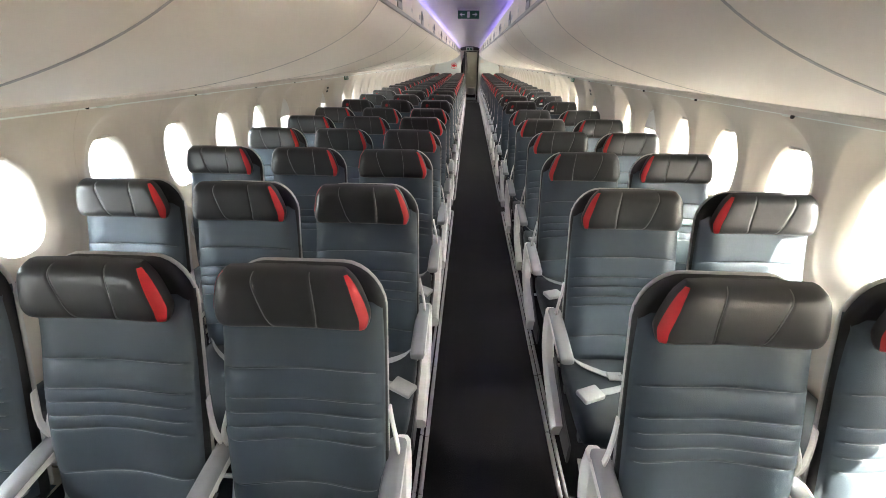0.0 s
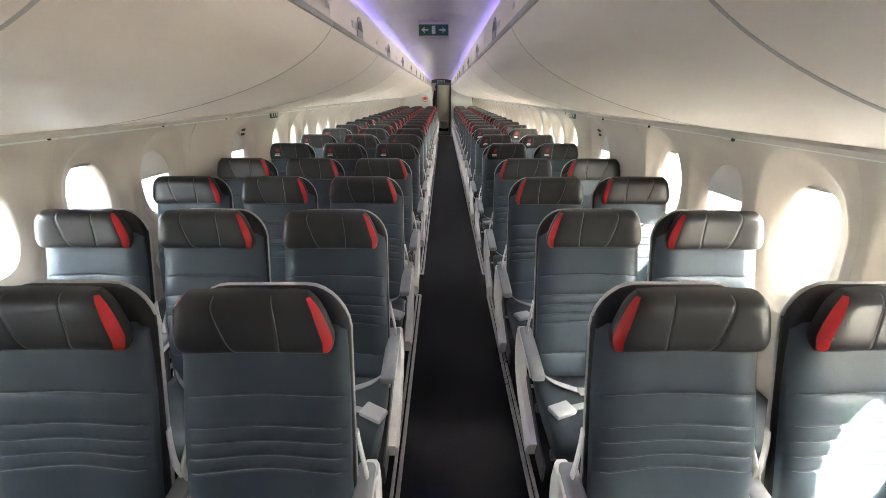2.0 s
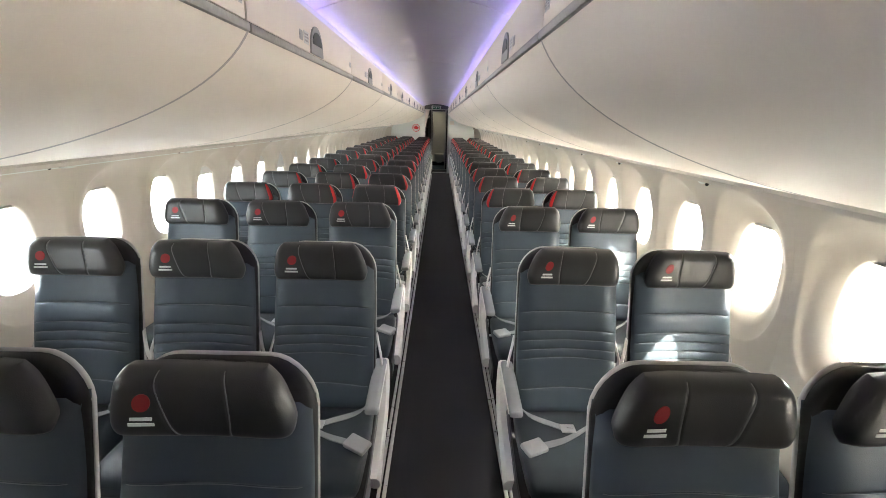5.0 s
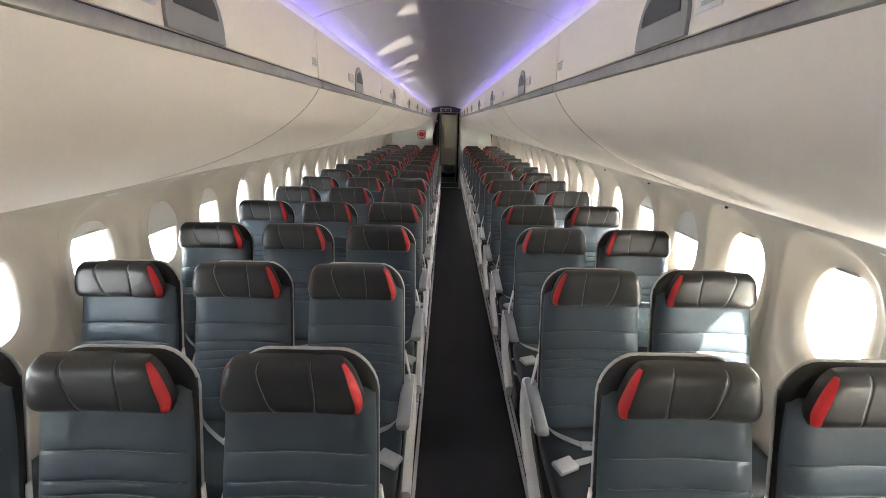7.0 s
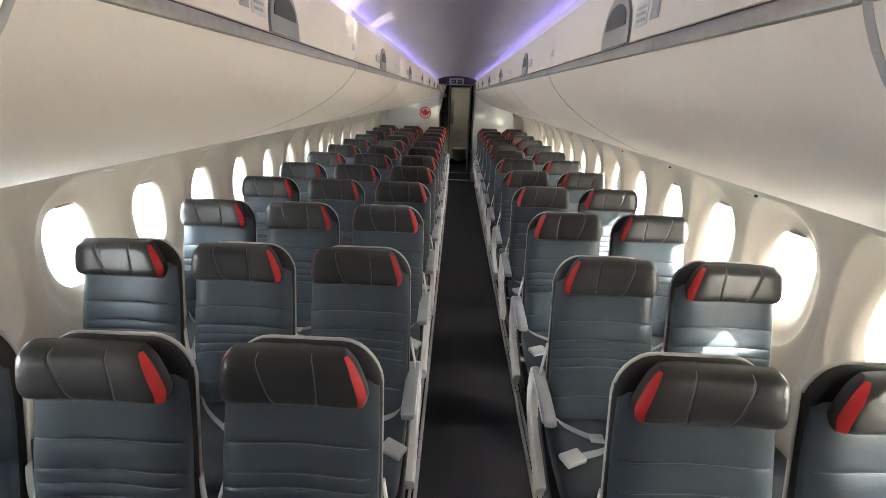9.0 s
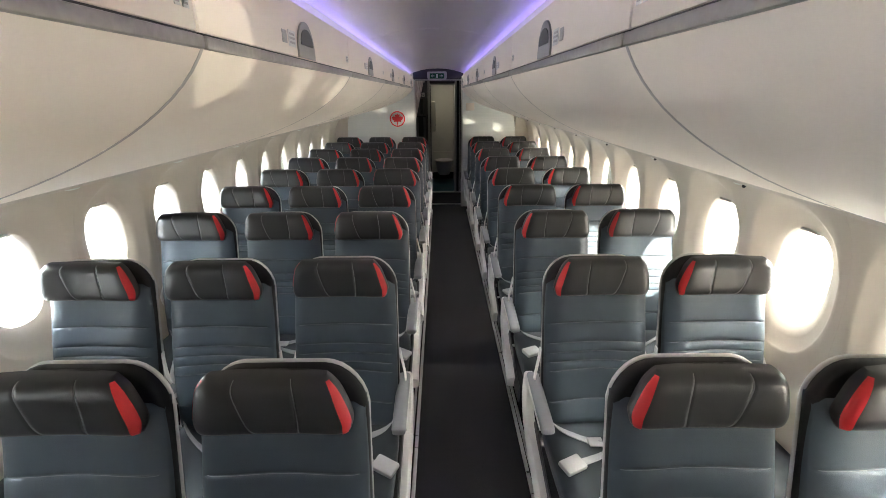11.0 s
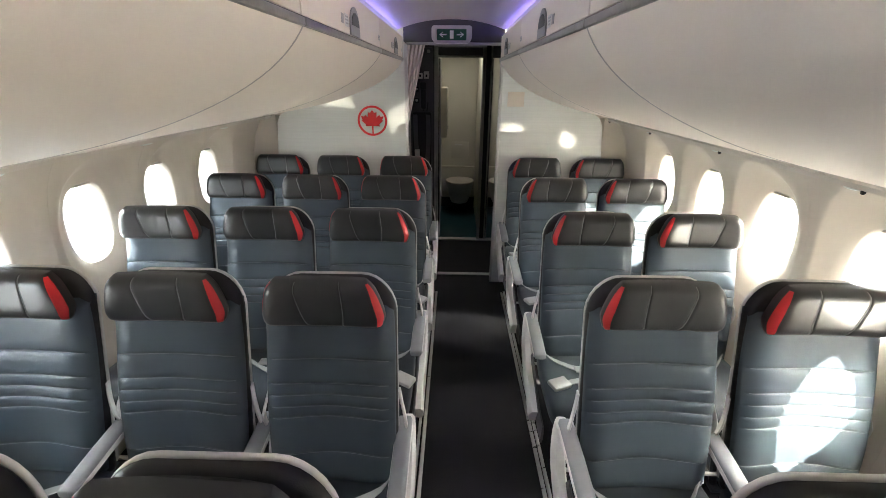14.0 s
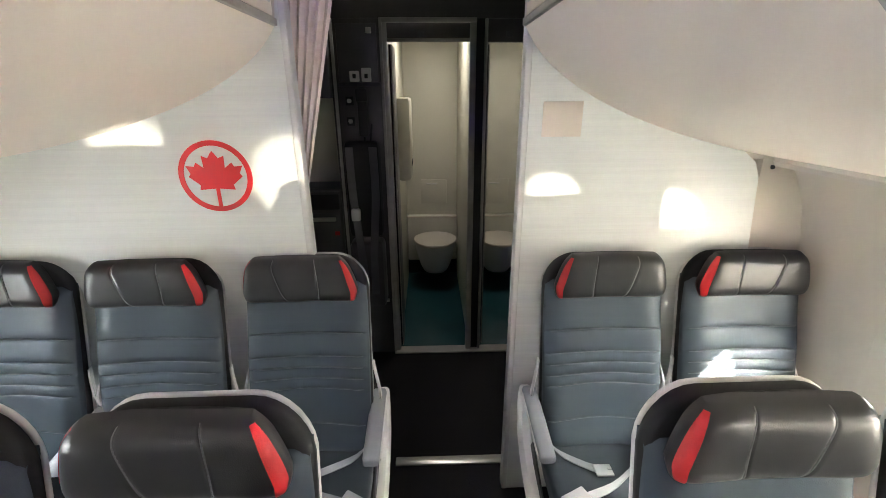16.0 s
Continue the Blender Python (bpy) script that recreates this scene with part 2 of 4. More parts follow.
def prism(outline, depth, to3):
    """A flat outline (u, v) pushed out by depth; to3(u, v, d) places it."""
    a = [to3(u, v, 0) for u, v in outline]
    b = [to3(u, v, depth) for u, v in outline]
    return loft([a, b])


def rounded_outline(hw, z0, z1, r_top, r_low, n=6):
    """Points round a plate in x and z: half width, foot, top and corner radii."""
    out = []
    for cx, cz, r, a0 in ((hw - r_top, z1 - r_top, r_top, 0), (-hw + r_top, z1 - r_top, r_top, 90), (-hw + r_low, z0 + r_low, r_low, 180), (hw - r_low, z0 + r_low, r_low, 270)):
        for k in range(n + 1):
            t = radians(a0 + 90 * k / n)
            out.append((cx + r * math.cos(t), cz + r * math.sin(t)))
    return out


def spline(points, n):
    """A smooth row of n points through the given ones (Catmull-Rom)."""
    p = [Vector(q) for q in points]
    p = [2 * p[0] - p[1], *p, 2 * p[-1] - p[-2]]
    out = []
    for k in range(n):
        s = k / (n - 1) * (len(p) - 3)
        i = min(int(s), len(p) - 4)
        t = s - i
        a, b, c, d = p[i : i + 4]
        out.append(0.5 * (2 * b + (c - a) * t + (2 * a - 5 * b + 4 * c - d) * t * t + (3 * b - a - 3 * c + d) * t**3))
    return out

# ---- the cabin's shell ----
FRONT, BACK = -6.6, 13.63  # the bulkhead behind the start, and the partitions behind the last row
PITCH = 0.538  # from window to window
# The two foremost lie behind the start, added unseen to light the first rows.
WINDOWS = [13.05 - PITCH * k for k in range(24)] + [-1.35 - PITCH * k for k in range(10)]
EXIT_Y = -0.22


def wall_x(z):
    """Half the cabin's width at a height."""
    return float(np.interp(z, (0.0, 0.30, 0.60, 1.00, 1.15, 1.30, 1.40, 1.50), (1.50, 1.56, 1.575, 1.572, 1.560, 1.525, 1.475, 1.40)))


def oval(a, b, cz, t, p=2.5):
    c, s = math.cos(t), math.sin(t)
    r = (abs(c / a) ** p + abs(s / b) ** p) ** (-1 / p)
    return r * c, cz + r * s


def wall_panel(half, off=0.0, low=0.0, high=1.50):
    """A moulded sidewall panel with its dished window opening, right through; local y along the cabin, x outwards."""
    n = 48
    angles = [2 * math.pi * (k + 0.5) / n for k in range(n)]

    def oval_at(a, b, cz, t):
        y, z = oval(a, b, cz, t)
        return y + off, z

    gap = 0.0004

    def edge(t):
        c, s = math.cos(t), math.sin(t)
        r = min((half - gap) / max(abs(c), 1e-6), ((high - 1.08) if s > 0 else (1.08 - low)) / max(abs(s), 1e-6))
        return r * c, 1.08 + r * s

    rings = []
    outer = [edge(t) for t in angles]
    a0, b0 = 0.232, 0.335
    lip = [oval_at(a0, b0, 1.085, t) for t in angles]
    for f in (0.0, 0.35, 0.7, 1.0):
        rings.append([(wall_x(z), y, z) for y, z in ((o[0] * (1 - f) + i[0] * f, o[1] * (1 - f) + i[1] * f) for o, i in zip(outer, lip))])
    for a, b, cz, d in ((0.224, 0.325, 1.085, 0.005), (0.206, 0.300, 1.082, 0.022), (0.180, 0.262, 1.080, 0.036), (0.162, 0.236, 1.078, 0.044), (0.148, 0.218, 1.080, 0.054), (0.137, 0.204, 1.081, 0.062), (0.130, 0.195, 1.082, 0.068)):
        base = [oval_at(a, b, cz, t) for t in angles]
        rings.append([(wall_x(z) * 0.35 + 1.557 * 0.65 + d if d > 0.03 else wall_x(z) + d, y, z) for y, z in base])
    skin = 1.672
    rings.append([(skin, *oval_at(0.129, 0.193, 1.082, t)) for t in angles])
    rings.append([(skin, *p) for p in outer])
    rings.append(rings[0])
    return loft(rings, (False, False))


panel_plain = mesh_of("wall_panel", *wall_panel(PITCH / 2), 50)
panel_exit = mesh_of("wall_panel", *wall_panel(0.744, 0.117), 50)
pane_shape = mesh_of("pane", *prism([oval(0.148, 0.214, 1.077, 2 * math.pi * k / 40) for k in range(40)], 0.006, lambda u, v, d: (1.632 + d, u, v)))
for me, mat in ((panel_plain, WALL), (panel_exit, WALL), (pane_shape, GLASS)):
    me.materials.append(mat)

# Shades drawn down part of the way: window centre, side, share of the opening that is covered.
SHADES = {(4.98, -1): 0.28, (4.442, -1): 0.45, (3.904, -1): 0.18, (3.366, -1): 0.18, (2.828, -1): 0.18, (EXIT_Y, -1): 0.36, (-1.35, -1): 0.40, (4.98, 1): 0.25, (4.442, 1): 0.40, (EXIT_Y, 1): 0.36, (-1.888, 1): 0.40}
walls = {}
for side, word in ((1, "right"), (-1, "left")):
    walls[side] = thing(f"wall_{word}", "cream moulded cabin sidewall with dished window openings", "wall", kind="structure")
    mirror = Matrix.Diagonal((side, 1, 1, 1))
    for y in WINDOWS:
        part("wall_panel", panel_plain, WALL, walls[side], m=Matrix.Translation((0, y, 0)) @ mirror)
    part("wall_panel", panel_exit, WALL, walls[side], "wide exit hatch panel", m=Matrix.Translation((0, -0.337, 0)) @ mirror)
    for front, back in ((FRONT, WINDOWS[-1] - PITCH / 2), (WINDOWS[0] + PITCH / 2, 16.4)):
        zs = [0.0, 0.3, 0.6, 1.0, 1.15, 1.3, 1.4, 1.5]
        ring = [(wall_x(z), z) for z in zs] + [(1.75, z) for z in zs[::-1]]
        part("wall_panel", loft([[(side * x, y, z) for x, z in ring] for y in (front, back)]), WALL, walls[side])

number = 0
for side in (1, -1):
    for k, y in enumerate(sorted([*WINDOWS, EXIT_Y])):
        number += 1
        w = thing(f"window_{number}", "oval cabin window with bright daylight behind", "window", "cabin windows", "structure", Matrix.Translation((0, y, 0)) @ Matrix.Diagonal((side, 1, 1, 1)))
        pane = part("pane", pane_shape, GLASS, w)
        pane.visible_shadow = False
        if (round(y, 3), side) in SHADES:
            cover = SHADES[(round(y, 3), side)]
            z1, z0 = 1.077 + 0.22, 1.077 + 0.214 - 0.428 * cover
            grip = part("shade", rbox(1.618, 1.625, -0.152, 0.152, z0, z1, 0.003), BLIND, w, "pale shade drawn part way down")
            part("pull", rbox(1.609, 1.618, -0.05, 0.05, z0 + 0.004, z0 + 0.016, 0.003), BLIND, grip)
        else:
            grip = part("shade", rbox(1.618, 1.625, -0.10, 0.10, 1.262, 1.30, 0.003), BLIND, w, "shade pushed up")
            part("pull", rbox(1.607, 1.618, -0.045, 0.045, 1.264, 1.274, 0.003), RAIL, grip)

# Slotted grips of the two exit hatches, above their windows.
for side in (1, -1):
    hatch = thing("exit_hatch_handle", "two dark slots of an exit hatch's grip in a cream cover", "handle", "exit hatch handles", m=Matrix.Diagonal((side, 1, 1, 1)))
    cover = [(EXIT_Y - 0.06 + u, v) for u, v in rounded_outline(0.055, 1.262, 1.336, 0.02, 0.012)]
    part("cover", prism(cover, 0.004, lambda u, v, d: (wall_x(v) - d, u, v)), WALL, hatch)
    for z in (1.266, 1.302):
        slot = [(EXIT_Y - 0.06 + u, v) for u, v in rounded_outline(0.032, z + 0.006, z + 0.026, 0.008, 0.004)]
        part("slot", prism(slot, 0.004, lambda u, v, d: (wall_x(v) - 0.0042 - d, u, v)), DARKER, hatch)

# Floor, track covers and sills.
tagged(part("floor", rbox(-1.58, 1.58, FRONT, 16.4, -0.08, 0.0, 0.001), CARPET), "dark charcoal carpet of the cabin floor", "floor", kind="structure")
for side_x in (0.0, 0.555):
    for y0, y1 in ((FRONT + 0.02, -0.77), (-0.32, 13.40)):
        s = 1 if side_x > 0.3 else -1
        shape = both(rbox(side_x - 0.006 + 0.006 * s, side_x + 0.012 + 0.006 * s, y0, y1, 0.0, 0.012, 0.003), rbox(side_x + 0.03 * s - 0.006, side_x + 0.03 * s + 0.008, y0, y1, 0.0, 0.020, 0.003))
        if y1 < 0 or y0 > -1:
            yb = y1 if y1 < 0 else y0
            shape = both(shape, rbox(min(side_x, side_x + 0.05 * s), max(side_x, side_x + 0.05 * s), yb - 0.01, yb + 0.01, 0.0, 0.014, 0.003))
        tagged(part("seat_track_cover", shape, STEEL), "slim silvery seat-track cover along the aisle carpet", "track cover", "seat track covers", "structure")
tagged(part("aisle_sill", rbox(-0.01, 0.53, 13.765, 13.815, 0.0, 0.008, 0.003), STEEL), "brushed metal sill across the end of the aisle carpet", "sill", kind="structure")

# Ceiling: one arched sheet with narrow joints, and the violet light coves along both edges.
CX = 0.096


def ceiling_shape():
    shapes = []
    cuts = [FRONT, *[-4.6 + 2.0 * k for k in range(9)], 13.62]
    for a, b in zip(cuts, cuts[1:]):
        low = [(CX + 0.402 * u, 2.086 + 0.070 * (1 - abs(u) ** 2.2)) for u in np.linspace(-1, 1, 25)]
        ring = low + [(x, z + 0.012) for x, z in low[::-1]]
        shapes.append(loft([[(x, y, z) for x, z in ring] for y in (a + 0.003, b - 0.003)]))
    shapes.append(rbox(CX - 0.428, CX + 0.428, FRONT, 13.62, 2.18, 2.20, 0.002))
    for s in (-1, 1):
        x = CX + s * 0.418
        shapes.append(rbox(x - 0.01, x + 0.01, FRONT, 13.62, 2.02, 2.19, 0.002))
    return both(*shapes)


tagged(part("ceiling", ceiling_shape(), CEIL), "pale arched aisle ceiling with fine cross joints", "ceiling", kind="structure")
for s in (-1, 1):
    x = CX + s * 0.396
    tagged(part("cove_light", rbox(x - 0.006, x + 0.006, FRONT + 0.02, 13.58, 2.034, 2.047, 0.002), LED), "violet LED strip hidden in the ceiling cove", "cove light", "cove lights")

# ---- overhead bins ----
LIP = {1: 0.472, -1: -0.280}
OUT = 1.40
FALL = (0.0869, -0.0041, -0.5701, 1.9535)  # height of the underside by the root of the share of its width


def bin_curve(side, n=26):
    """The bellied underside of a bin, from the lip to the sidewall: x and z."""
    wide = OUT - abs(LIP[side])
    return [(side * (abs(LIP[side]) + wide * f), float(np.polyval(FALL, math.sqrt(f + 0.02)))) for f in np.linspace(0, 1, n) ** 1.5]


def overhead_bin(side, long):
    """An overhead bin: bellied door, upright face with metal lip, latch with its recess painted dark, and two small
    placards. Local y from 0.
    """
    b = thing("overhead_bin", "closed cream overhead bin with a grey metal lip", "overhead bin", "overhead bins")
    g = 0.004
    low = bin_curve(side)
    lip = LIP[side]
    ring = low + [(side * 1.60, 1.50), (side * 1.60, 2.02), (lip + side * 0.06, 2.02), (lip + side * 0.012, 1.99), (lip + side * 0.012, 1.90)]
    part("door", loft([[(x, y, z) for x, z in ring] for y in (g, 0.012, long - 0.012, long - g)]), BIN, b)
    part("face", rbox(min(lip, lip + side * 0.011), max(lip, lip + side * 0.011), g, long - g, 1.899, 2.046, 0.004), BIN, b)
    # Dark strip in the joint; its colour supplies the shadow line above the lip.
    part("seal", rbox(min(lip + side * 0.003, lip + side * 0.011), max(lip + side * 0.003, lip + side * 0.011), g, long - g, 1.8935, 1.8985, 0.001), SHADOW_AND_LENS, b, "dark strip painted as the shadow gap above the lip")
    part("lip", rbox(min(lip - side * 0.010, lip + side * 0.02), max(lip - side * 0.010, lip + side * 0.02), g, long - g, 1.871, 1.893, 0.004), STRIP, b, "grey metal lip")
    if long > 1.0:
        c = 0.64
        half = [(c + u, 1.900 + v) for u, v in [(0.084, 0.0)] + [(0.084 * math.cos(a), 0.020 + 0.084 * math.sin(a)) for a in np.linspace(0, math.pi, 15)] + [(-0.084, 0.0)]]
        latch = part("latch", prism(half, 0.006, lambda u, v, d: (lip - side * d, u, v)), LATCH, b, "grey half-round latch")
        # A raised dark plate; the recess's inner shadow is put into its colour.
        inner = [(c + u * 0.85, 1.936 + v * 0.9) for u, v in [(0.074, 0.0)] + [(0.074 * math.cos(a), 0.006 + 0.046 * math.sin(a)) for a in np.linspace(0, math.pi, 13)] + [(-0.074, 0.0)]]
        part("recess", prism(inner, 0.002, lambda u, v, d: (lip - side * (0.006 + d), u, v)), SHADOW_AND_LENS, latch, "dark plate painted as a shaded finger recess")
        sheet = lambda u, v, d: (lip - side * d, u, v)
        for y, w, h, mat in ((c - 0.128, 0.060, 0.042, NOTICE), (c - 0.190, 0.036, 0.032, PRINT), (long - 0.030, 0.018, 0.026, NOTICE), (long - 0.055, 0.016, 0.026, NOTICE)):
            card = part("placard", prism([(y + u, 1.944 + v) for u, v in ((-w / 2, -h / 2), (w / 2, -h / 2), (w / 2, h / 2), (-w / 2, h / 2))], 0.0015, sheet), mat, b, "small printed placard")
            for v in (-0.25, 0.02, 0.27):
                bar = [(y + u * w, 1.944 + (v + q) * h) for u, q in ((-0.38, -0.07), (0.38 - 0.3 * abs(v), -0.07), (0.38 - 0.3 * abs(v), 0.07), (-0.38, 0.07))]
                part("print_bar", prism(bar, 0.0008, lambda u, v, d: (lip - side * (0.0016 + d), u, v)), PRINT, card)
    return b


seams = [-5.88, -4.58, -3.30, -2.03, -0.69, 0.65, 2.00, 3.33, 4.69, 6.06, 7.43, 8.75, 10.05, 11.32, 12.60]
for side in (1, -1):
    for y, end in zip([FRONT, *seams], [*seams, BACK]):
        overhead_bin(side, end - y).matrix_local = Matrix.Translation((0, y, 0))
    for y in seams:
        curve = bin_curve(side)
        half = lambda i: 0.0050 + 0.0075 * max(0, (i - 8) / 17) ** 1.2
        rows = [[(x, y - half(i), z + 0.010), (x, y - half(i), z - 0.0010), (x, y + half(i), z - 0.0010), (x, y + half(i), z + 0.010)] for i, (x, z) in enumerate(curve)]
        tagged(part("bin_gasket", loft(rows), GASKET), "grey seal in the gap between two overhead bins", "seal", "bin seals", "structure")
    # rail between bins and sidewall
    ring = [(1.350, 1.458), (1.362, 1.440), (1.405, 1.436), (1.440, 1.434), (1.452, 1.448), (1.46, 1.47), (1.36, 1.475)]
    rail = tagged(part("trim_rail", loft([[(side * x, y, z) for x, z in ring] for y in (FRONT, BACK)]), RAIL), "pale service rail under the overhead bins", "trim", kind="structure")
    ring = [(1.440, 1.432), (1.446, 1.424), (1.462, 1.424), (1.470, 1.434), (1.466, 1.444), (1.446, 1.440)]
    part("rail_lip", loft([[(side * x, y, z) for x, z in ring] for y in (FRONT, BACK)]), SIGN_WHITE, rail, "white lower lip")


def reading_light():
    r = thing("reading_light", "small reading light with a bright bezel under the bin", "reading light", "reading lights")
    ring = lambda a, z: [(a * 0.55 * math.cos(t), a * math.sin(t), z) for t in np.linspace(0, 2 * math.pi, 16, endpoint=False)]
    part("bezel", loft([ring(0.040, 0.004), ring(0.040, -0.004), ring(0.030, -0.008), ring(0.026, -0.003)]), SIGN_WHITE, r)
    part("lens", loft([ring(0.022, -0.002), ring(0.018, -0.007), ring(0.008, -0.009)]), SHADOW_AND_LENS, r, "dark lens")
    part("nozzle", loft([[(-0.028 + a * math.cos(t), -0.06 + a * math.sin(t), z) for t in np.linspace(0, 2 * math.pi, 10, endpoint=False)] for a, z in ((0.007, 0.004), (0.007, -0.006), (0.004, -0.010))]), DARKER, r, "black air nozzle")
    return r


ROWS = [-4.655, -3.891, -3.128, -2.368, -1.608, -0.849, 0.190, 1.142, 2.082, 2.844, 3.616, 4.377, 5.137, 5.899, 6.661, 7.423, 8.171, 8.934, 9.690, 10.453, 11.218, 11.978, 12.747, 13.516]
light = reading_light()
light.matrix_local = Matrix.Translation((1.405, ROWS[0] + 0.2, 1.4355))
for side in (1, -1):
    for k, y in enumerate(ROWS):
        if (side, k) != (1, 0):
            copy_thing(light, Matrix.Translation((side * 1.405, y + 0.2, 1.4355)))


def sign(name, label, w, h):
    """A green exit sign in the local x and z, facing -y: arrows to both sides of a plain pale bar."""
    s = thing(name, label, "exit sign", "exit signs")
    part("plate", rbox(-w / 2, w / 2, 0, 0.012, -h / 2, h / 2, 0.006), GREEN, s)
    flat = lambda u, v, d: (u, -0.0005 - d, v)
    for side in (-1, 1):
        a = w * 0.42 * side
        arrow = [(a, 0), (a - 0.028 * side, 0.020), (a - 0.028 * side, 0.012), (a - 0.014 * side, 0.0045), (a - 0.055 * side, 0.0045), (a - 0.055 * side, -0.0045), (a - 0.014 * side, -0.0045), (a - 0.028 * side, -0.012), (a - 0.028 * side, -0.020)]
        part("arrow", prism([(u * w / 0.225, v * h / 0.078) for u, v in [(p / w * 0.225, q) for p, q in arrow]], 0.0015, flat), SIGN_WHITE, s, "white arrow")
    part("door_mark", prism([(-0.014, -h * 0.36), (0.014, -h * 0.36), (0.014, h * 0.36), (-0.014, h * 0.36)], 0.0015, flat), SIGN_WHITE, s, "pale upright mark")
    return s


hung = sign("exit_sign", "green exit sign with white arrows hung from the ceiling", 0.225, 0.078)
hung.matrix_local = Matrix.Translation((0.112, -0.43, 2.062))
part("bracket", rbox(-0.118, 0.118, 0.0, 0.030, 0.036, 0.06, 0.006), CEIL, hung)
part("foot_rim", rbox(-0.114, 0.114, -0.002, 0.012, -0.050, -0.039, 0.003), CEIL, hung)
far = sign("exit_sign", "green exit sign with white arrows in a pale rounded housing", 0.220, 0.076)
far.matrix_local = Matrix.Translation((0.097, 13.575, 2.050))
ring = rounded_outline(0.150, -0.058, 0.062, 0.02, 0.045)
part("housing", prism(ring, 0.05, lambda u, v, d: (u, 0.006 + d, v)), SHELL, far, "pale rounded housing")
for side in (1, -1):
    s = thing("exit_sign", "small green exit sign under the overhead bin", "exit sign", "exit signs", m=Matrix.Translation((side * 1.385, 0.11, 1.424)))
    part("plate", rbox(-0.006, 0.006, -0.085, 0.085, -0.030, 0.030, 0.003), GREEN, s)
    for y in (-0.055, 0.0, 0.055):
        part("mark", rbox(-0.0078, 0.0078, y - 0.012, y + 0.012, -0.016, 0.016, 0.001), SIGN_WHITE, s, "pale mark")

# ---- partitions behind the last row ----


def partition(side):
    inner = {1: 0.495, -1: -0.262}[side]
    name = {1: "wall_partition_right", -1: "wall_partition_left"}[side]
    edge = [(x, z + 0.004) for x, z in bin_curve(side)]
    edge = [p for p in edge if abs(inner) < abs(p[0]) < 1.24]
    outline = [(inner, 0.0), (inner, 1.99 if side < 0 else 1.98), (inner + side * 0.004, 1.99)] + edge + [(side * 1.262, 1.477), (side * 1.292, 1.455), (side * 1.315, 1.40), (side * 1.345, 1.1), (side * 1.36, 0.0)]
    p = tagged(part(name, prism(outline, 0.035, lambda u, v, d: (u, BACK + d, v)), PARTITION), "white laminate cabin partition with fine horizontal streaks", "partition", kind="structure")
    part("edge_trim", rbox(inner - 0.004 - (0.014 if side > 0 else 0), inner + 0.004 + (0.014 if side < 0 else 0), BACK - 0.006, BACK + 0.05, 0.0, 1.99, 0.005), SHELL, p, "pale upright edge trim")
    part("closing_panel", rbox(min(side * 1.34, side * 1.70), max(side * 1.34, side * 1.70), BACK + 0.03, BACK + 0.06, 0.0, 2.24, 0.002), WALL, p)
    # Hidden panel, taken up to 2.24 to stop sun leaking aft.
    part("upper_panel", rbox(min(inner, side * 1.6), max(inner, side * 1.6), BACK + 0.035, BACK + 0.06, 1.46, 2.24, 0.002), WALL, p)
    return p


partition(-1)
right_part = partition(1)
part("placard", rbox(0.545, 0.675, BACK - 0.003, BACK + 0.001, 1.545, 1.655, 0.001), material("beige_notice", (0.66, 0.58, 0.49), 0.6, vary=0.05), right_part, "faded beige notice")
emblem = thing("emblem", "red emblem of a ring and a leaf on white partition", "emblem", m=Matrix.Translation((-0.535, BACK, 1.425)))
ring_o = [(0.120 * math.cos(t), 0.118 * math.sin(t)) for t in np.linspace(0, 2 * math.pi, 64, endpoint=False)]
ring_i = [(0.103 * math.cos(t), 0.101 * math.sin(t)) for t in np.linspace(0, 2 * math.pi, 64, endpoint=False)]
part("ring", loft([[(u, -0.0005, v) for u, v in ring_i], [(u, -0.003, v) for u, v in ring_i], [(u, -0.003, v) for u, v in ring_o], [(u, -0.0005, v) for u, v in ring_o]], (False, False)), LOGO, emblem)
half_leaf = [(0.0, 0.084), (0.017, 0.060), (0.036, 0.068), (0.034, 0.028), (0.058, 0.046), (0.065, 0.033), (0.092, 0.036), (0.080, 0.010), (0.088, 0.000), (0.054, -0.028), (0.058, -0.044), (0.006, -0.040)]
leaf = half_leaf + [(0.006, -0.104), (-0.006, -0.104)] + [(-u, v) for u, v in half_leaf[:0:-1]]
part("leaf", prism(leaf, 0.0025, lambda u, v, d: (u, -0.0005 - d, v)), LOGO, emblem)

# ---- seats ----


def seat_lean(z):
    """How far back the front of the backrest lies at a height."""
    return 0.045 + 0.235 * (z - 1.03) + 0.018 * math.sin(min(1, max(0, (z - 0.45) / 0.5)) * math.pi) * -1


SEAMS = (0.882, 0.802, 0.762, 0.722, 0.683, 0.545)


PADS = (0.415, *sorted(SEAMS), 1.05)


def seam_drop(u, z):
    """How far a seam sinks towards the sides of the backrest."""
    return -0.015 * max(0, (abs(u) - 0.70) / 0.30) ** 1.2 * max(0, min(1, (z - 0.43) / 0.1, (1.0 - z) / 0.1))


def back_front(u, z):
    """The padded front of the backrest, from side to side (u) and up (z): each pad swells between its seams, the small of the back is hollow."""
    swell = 0.0
    for low, high in zip(PADS, PADS[1:]):
        if low <= z <= high:
            swell = min(0.0065, 0.10 * (high - low)) * (1 - abs(2 * (z - low) / (high - low) - 1) ** 2.4)
    hollow = 0.016 * math.exp(-(((z - 0.60) / 0.13) ** 2)) * max(0, 1 - (u / 0.8) ** 2)
    return seat_lean(z) + 0.030 * abs(u) ** 7 + 0.006 * math.cos(u * math.pi) + hollow - swell * max(0, 1 - abs(u) ** 8)


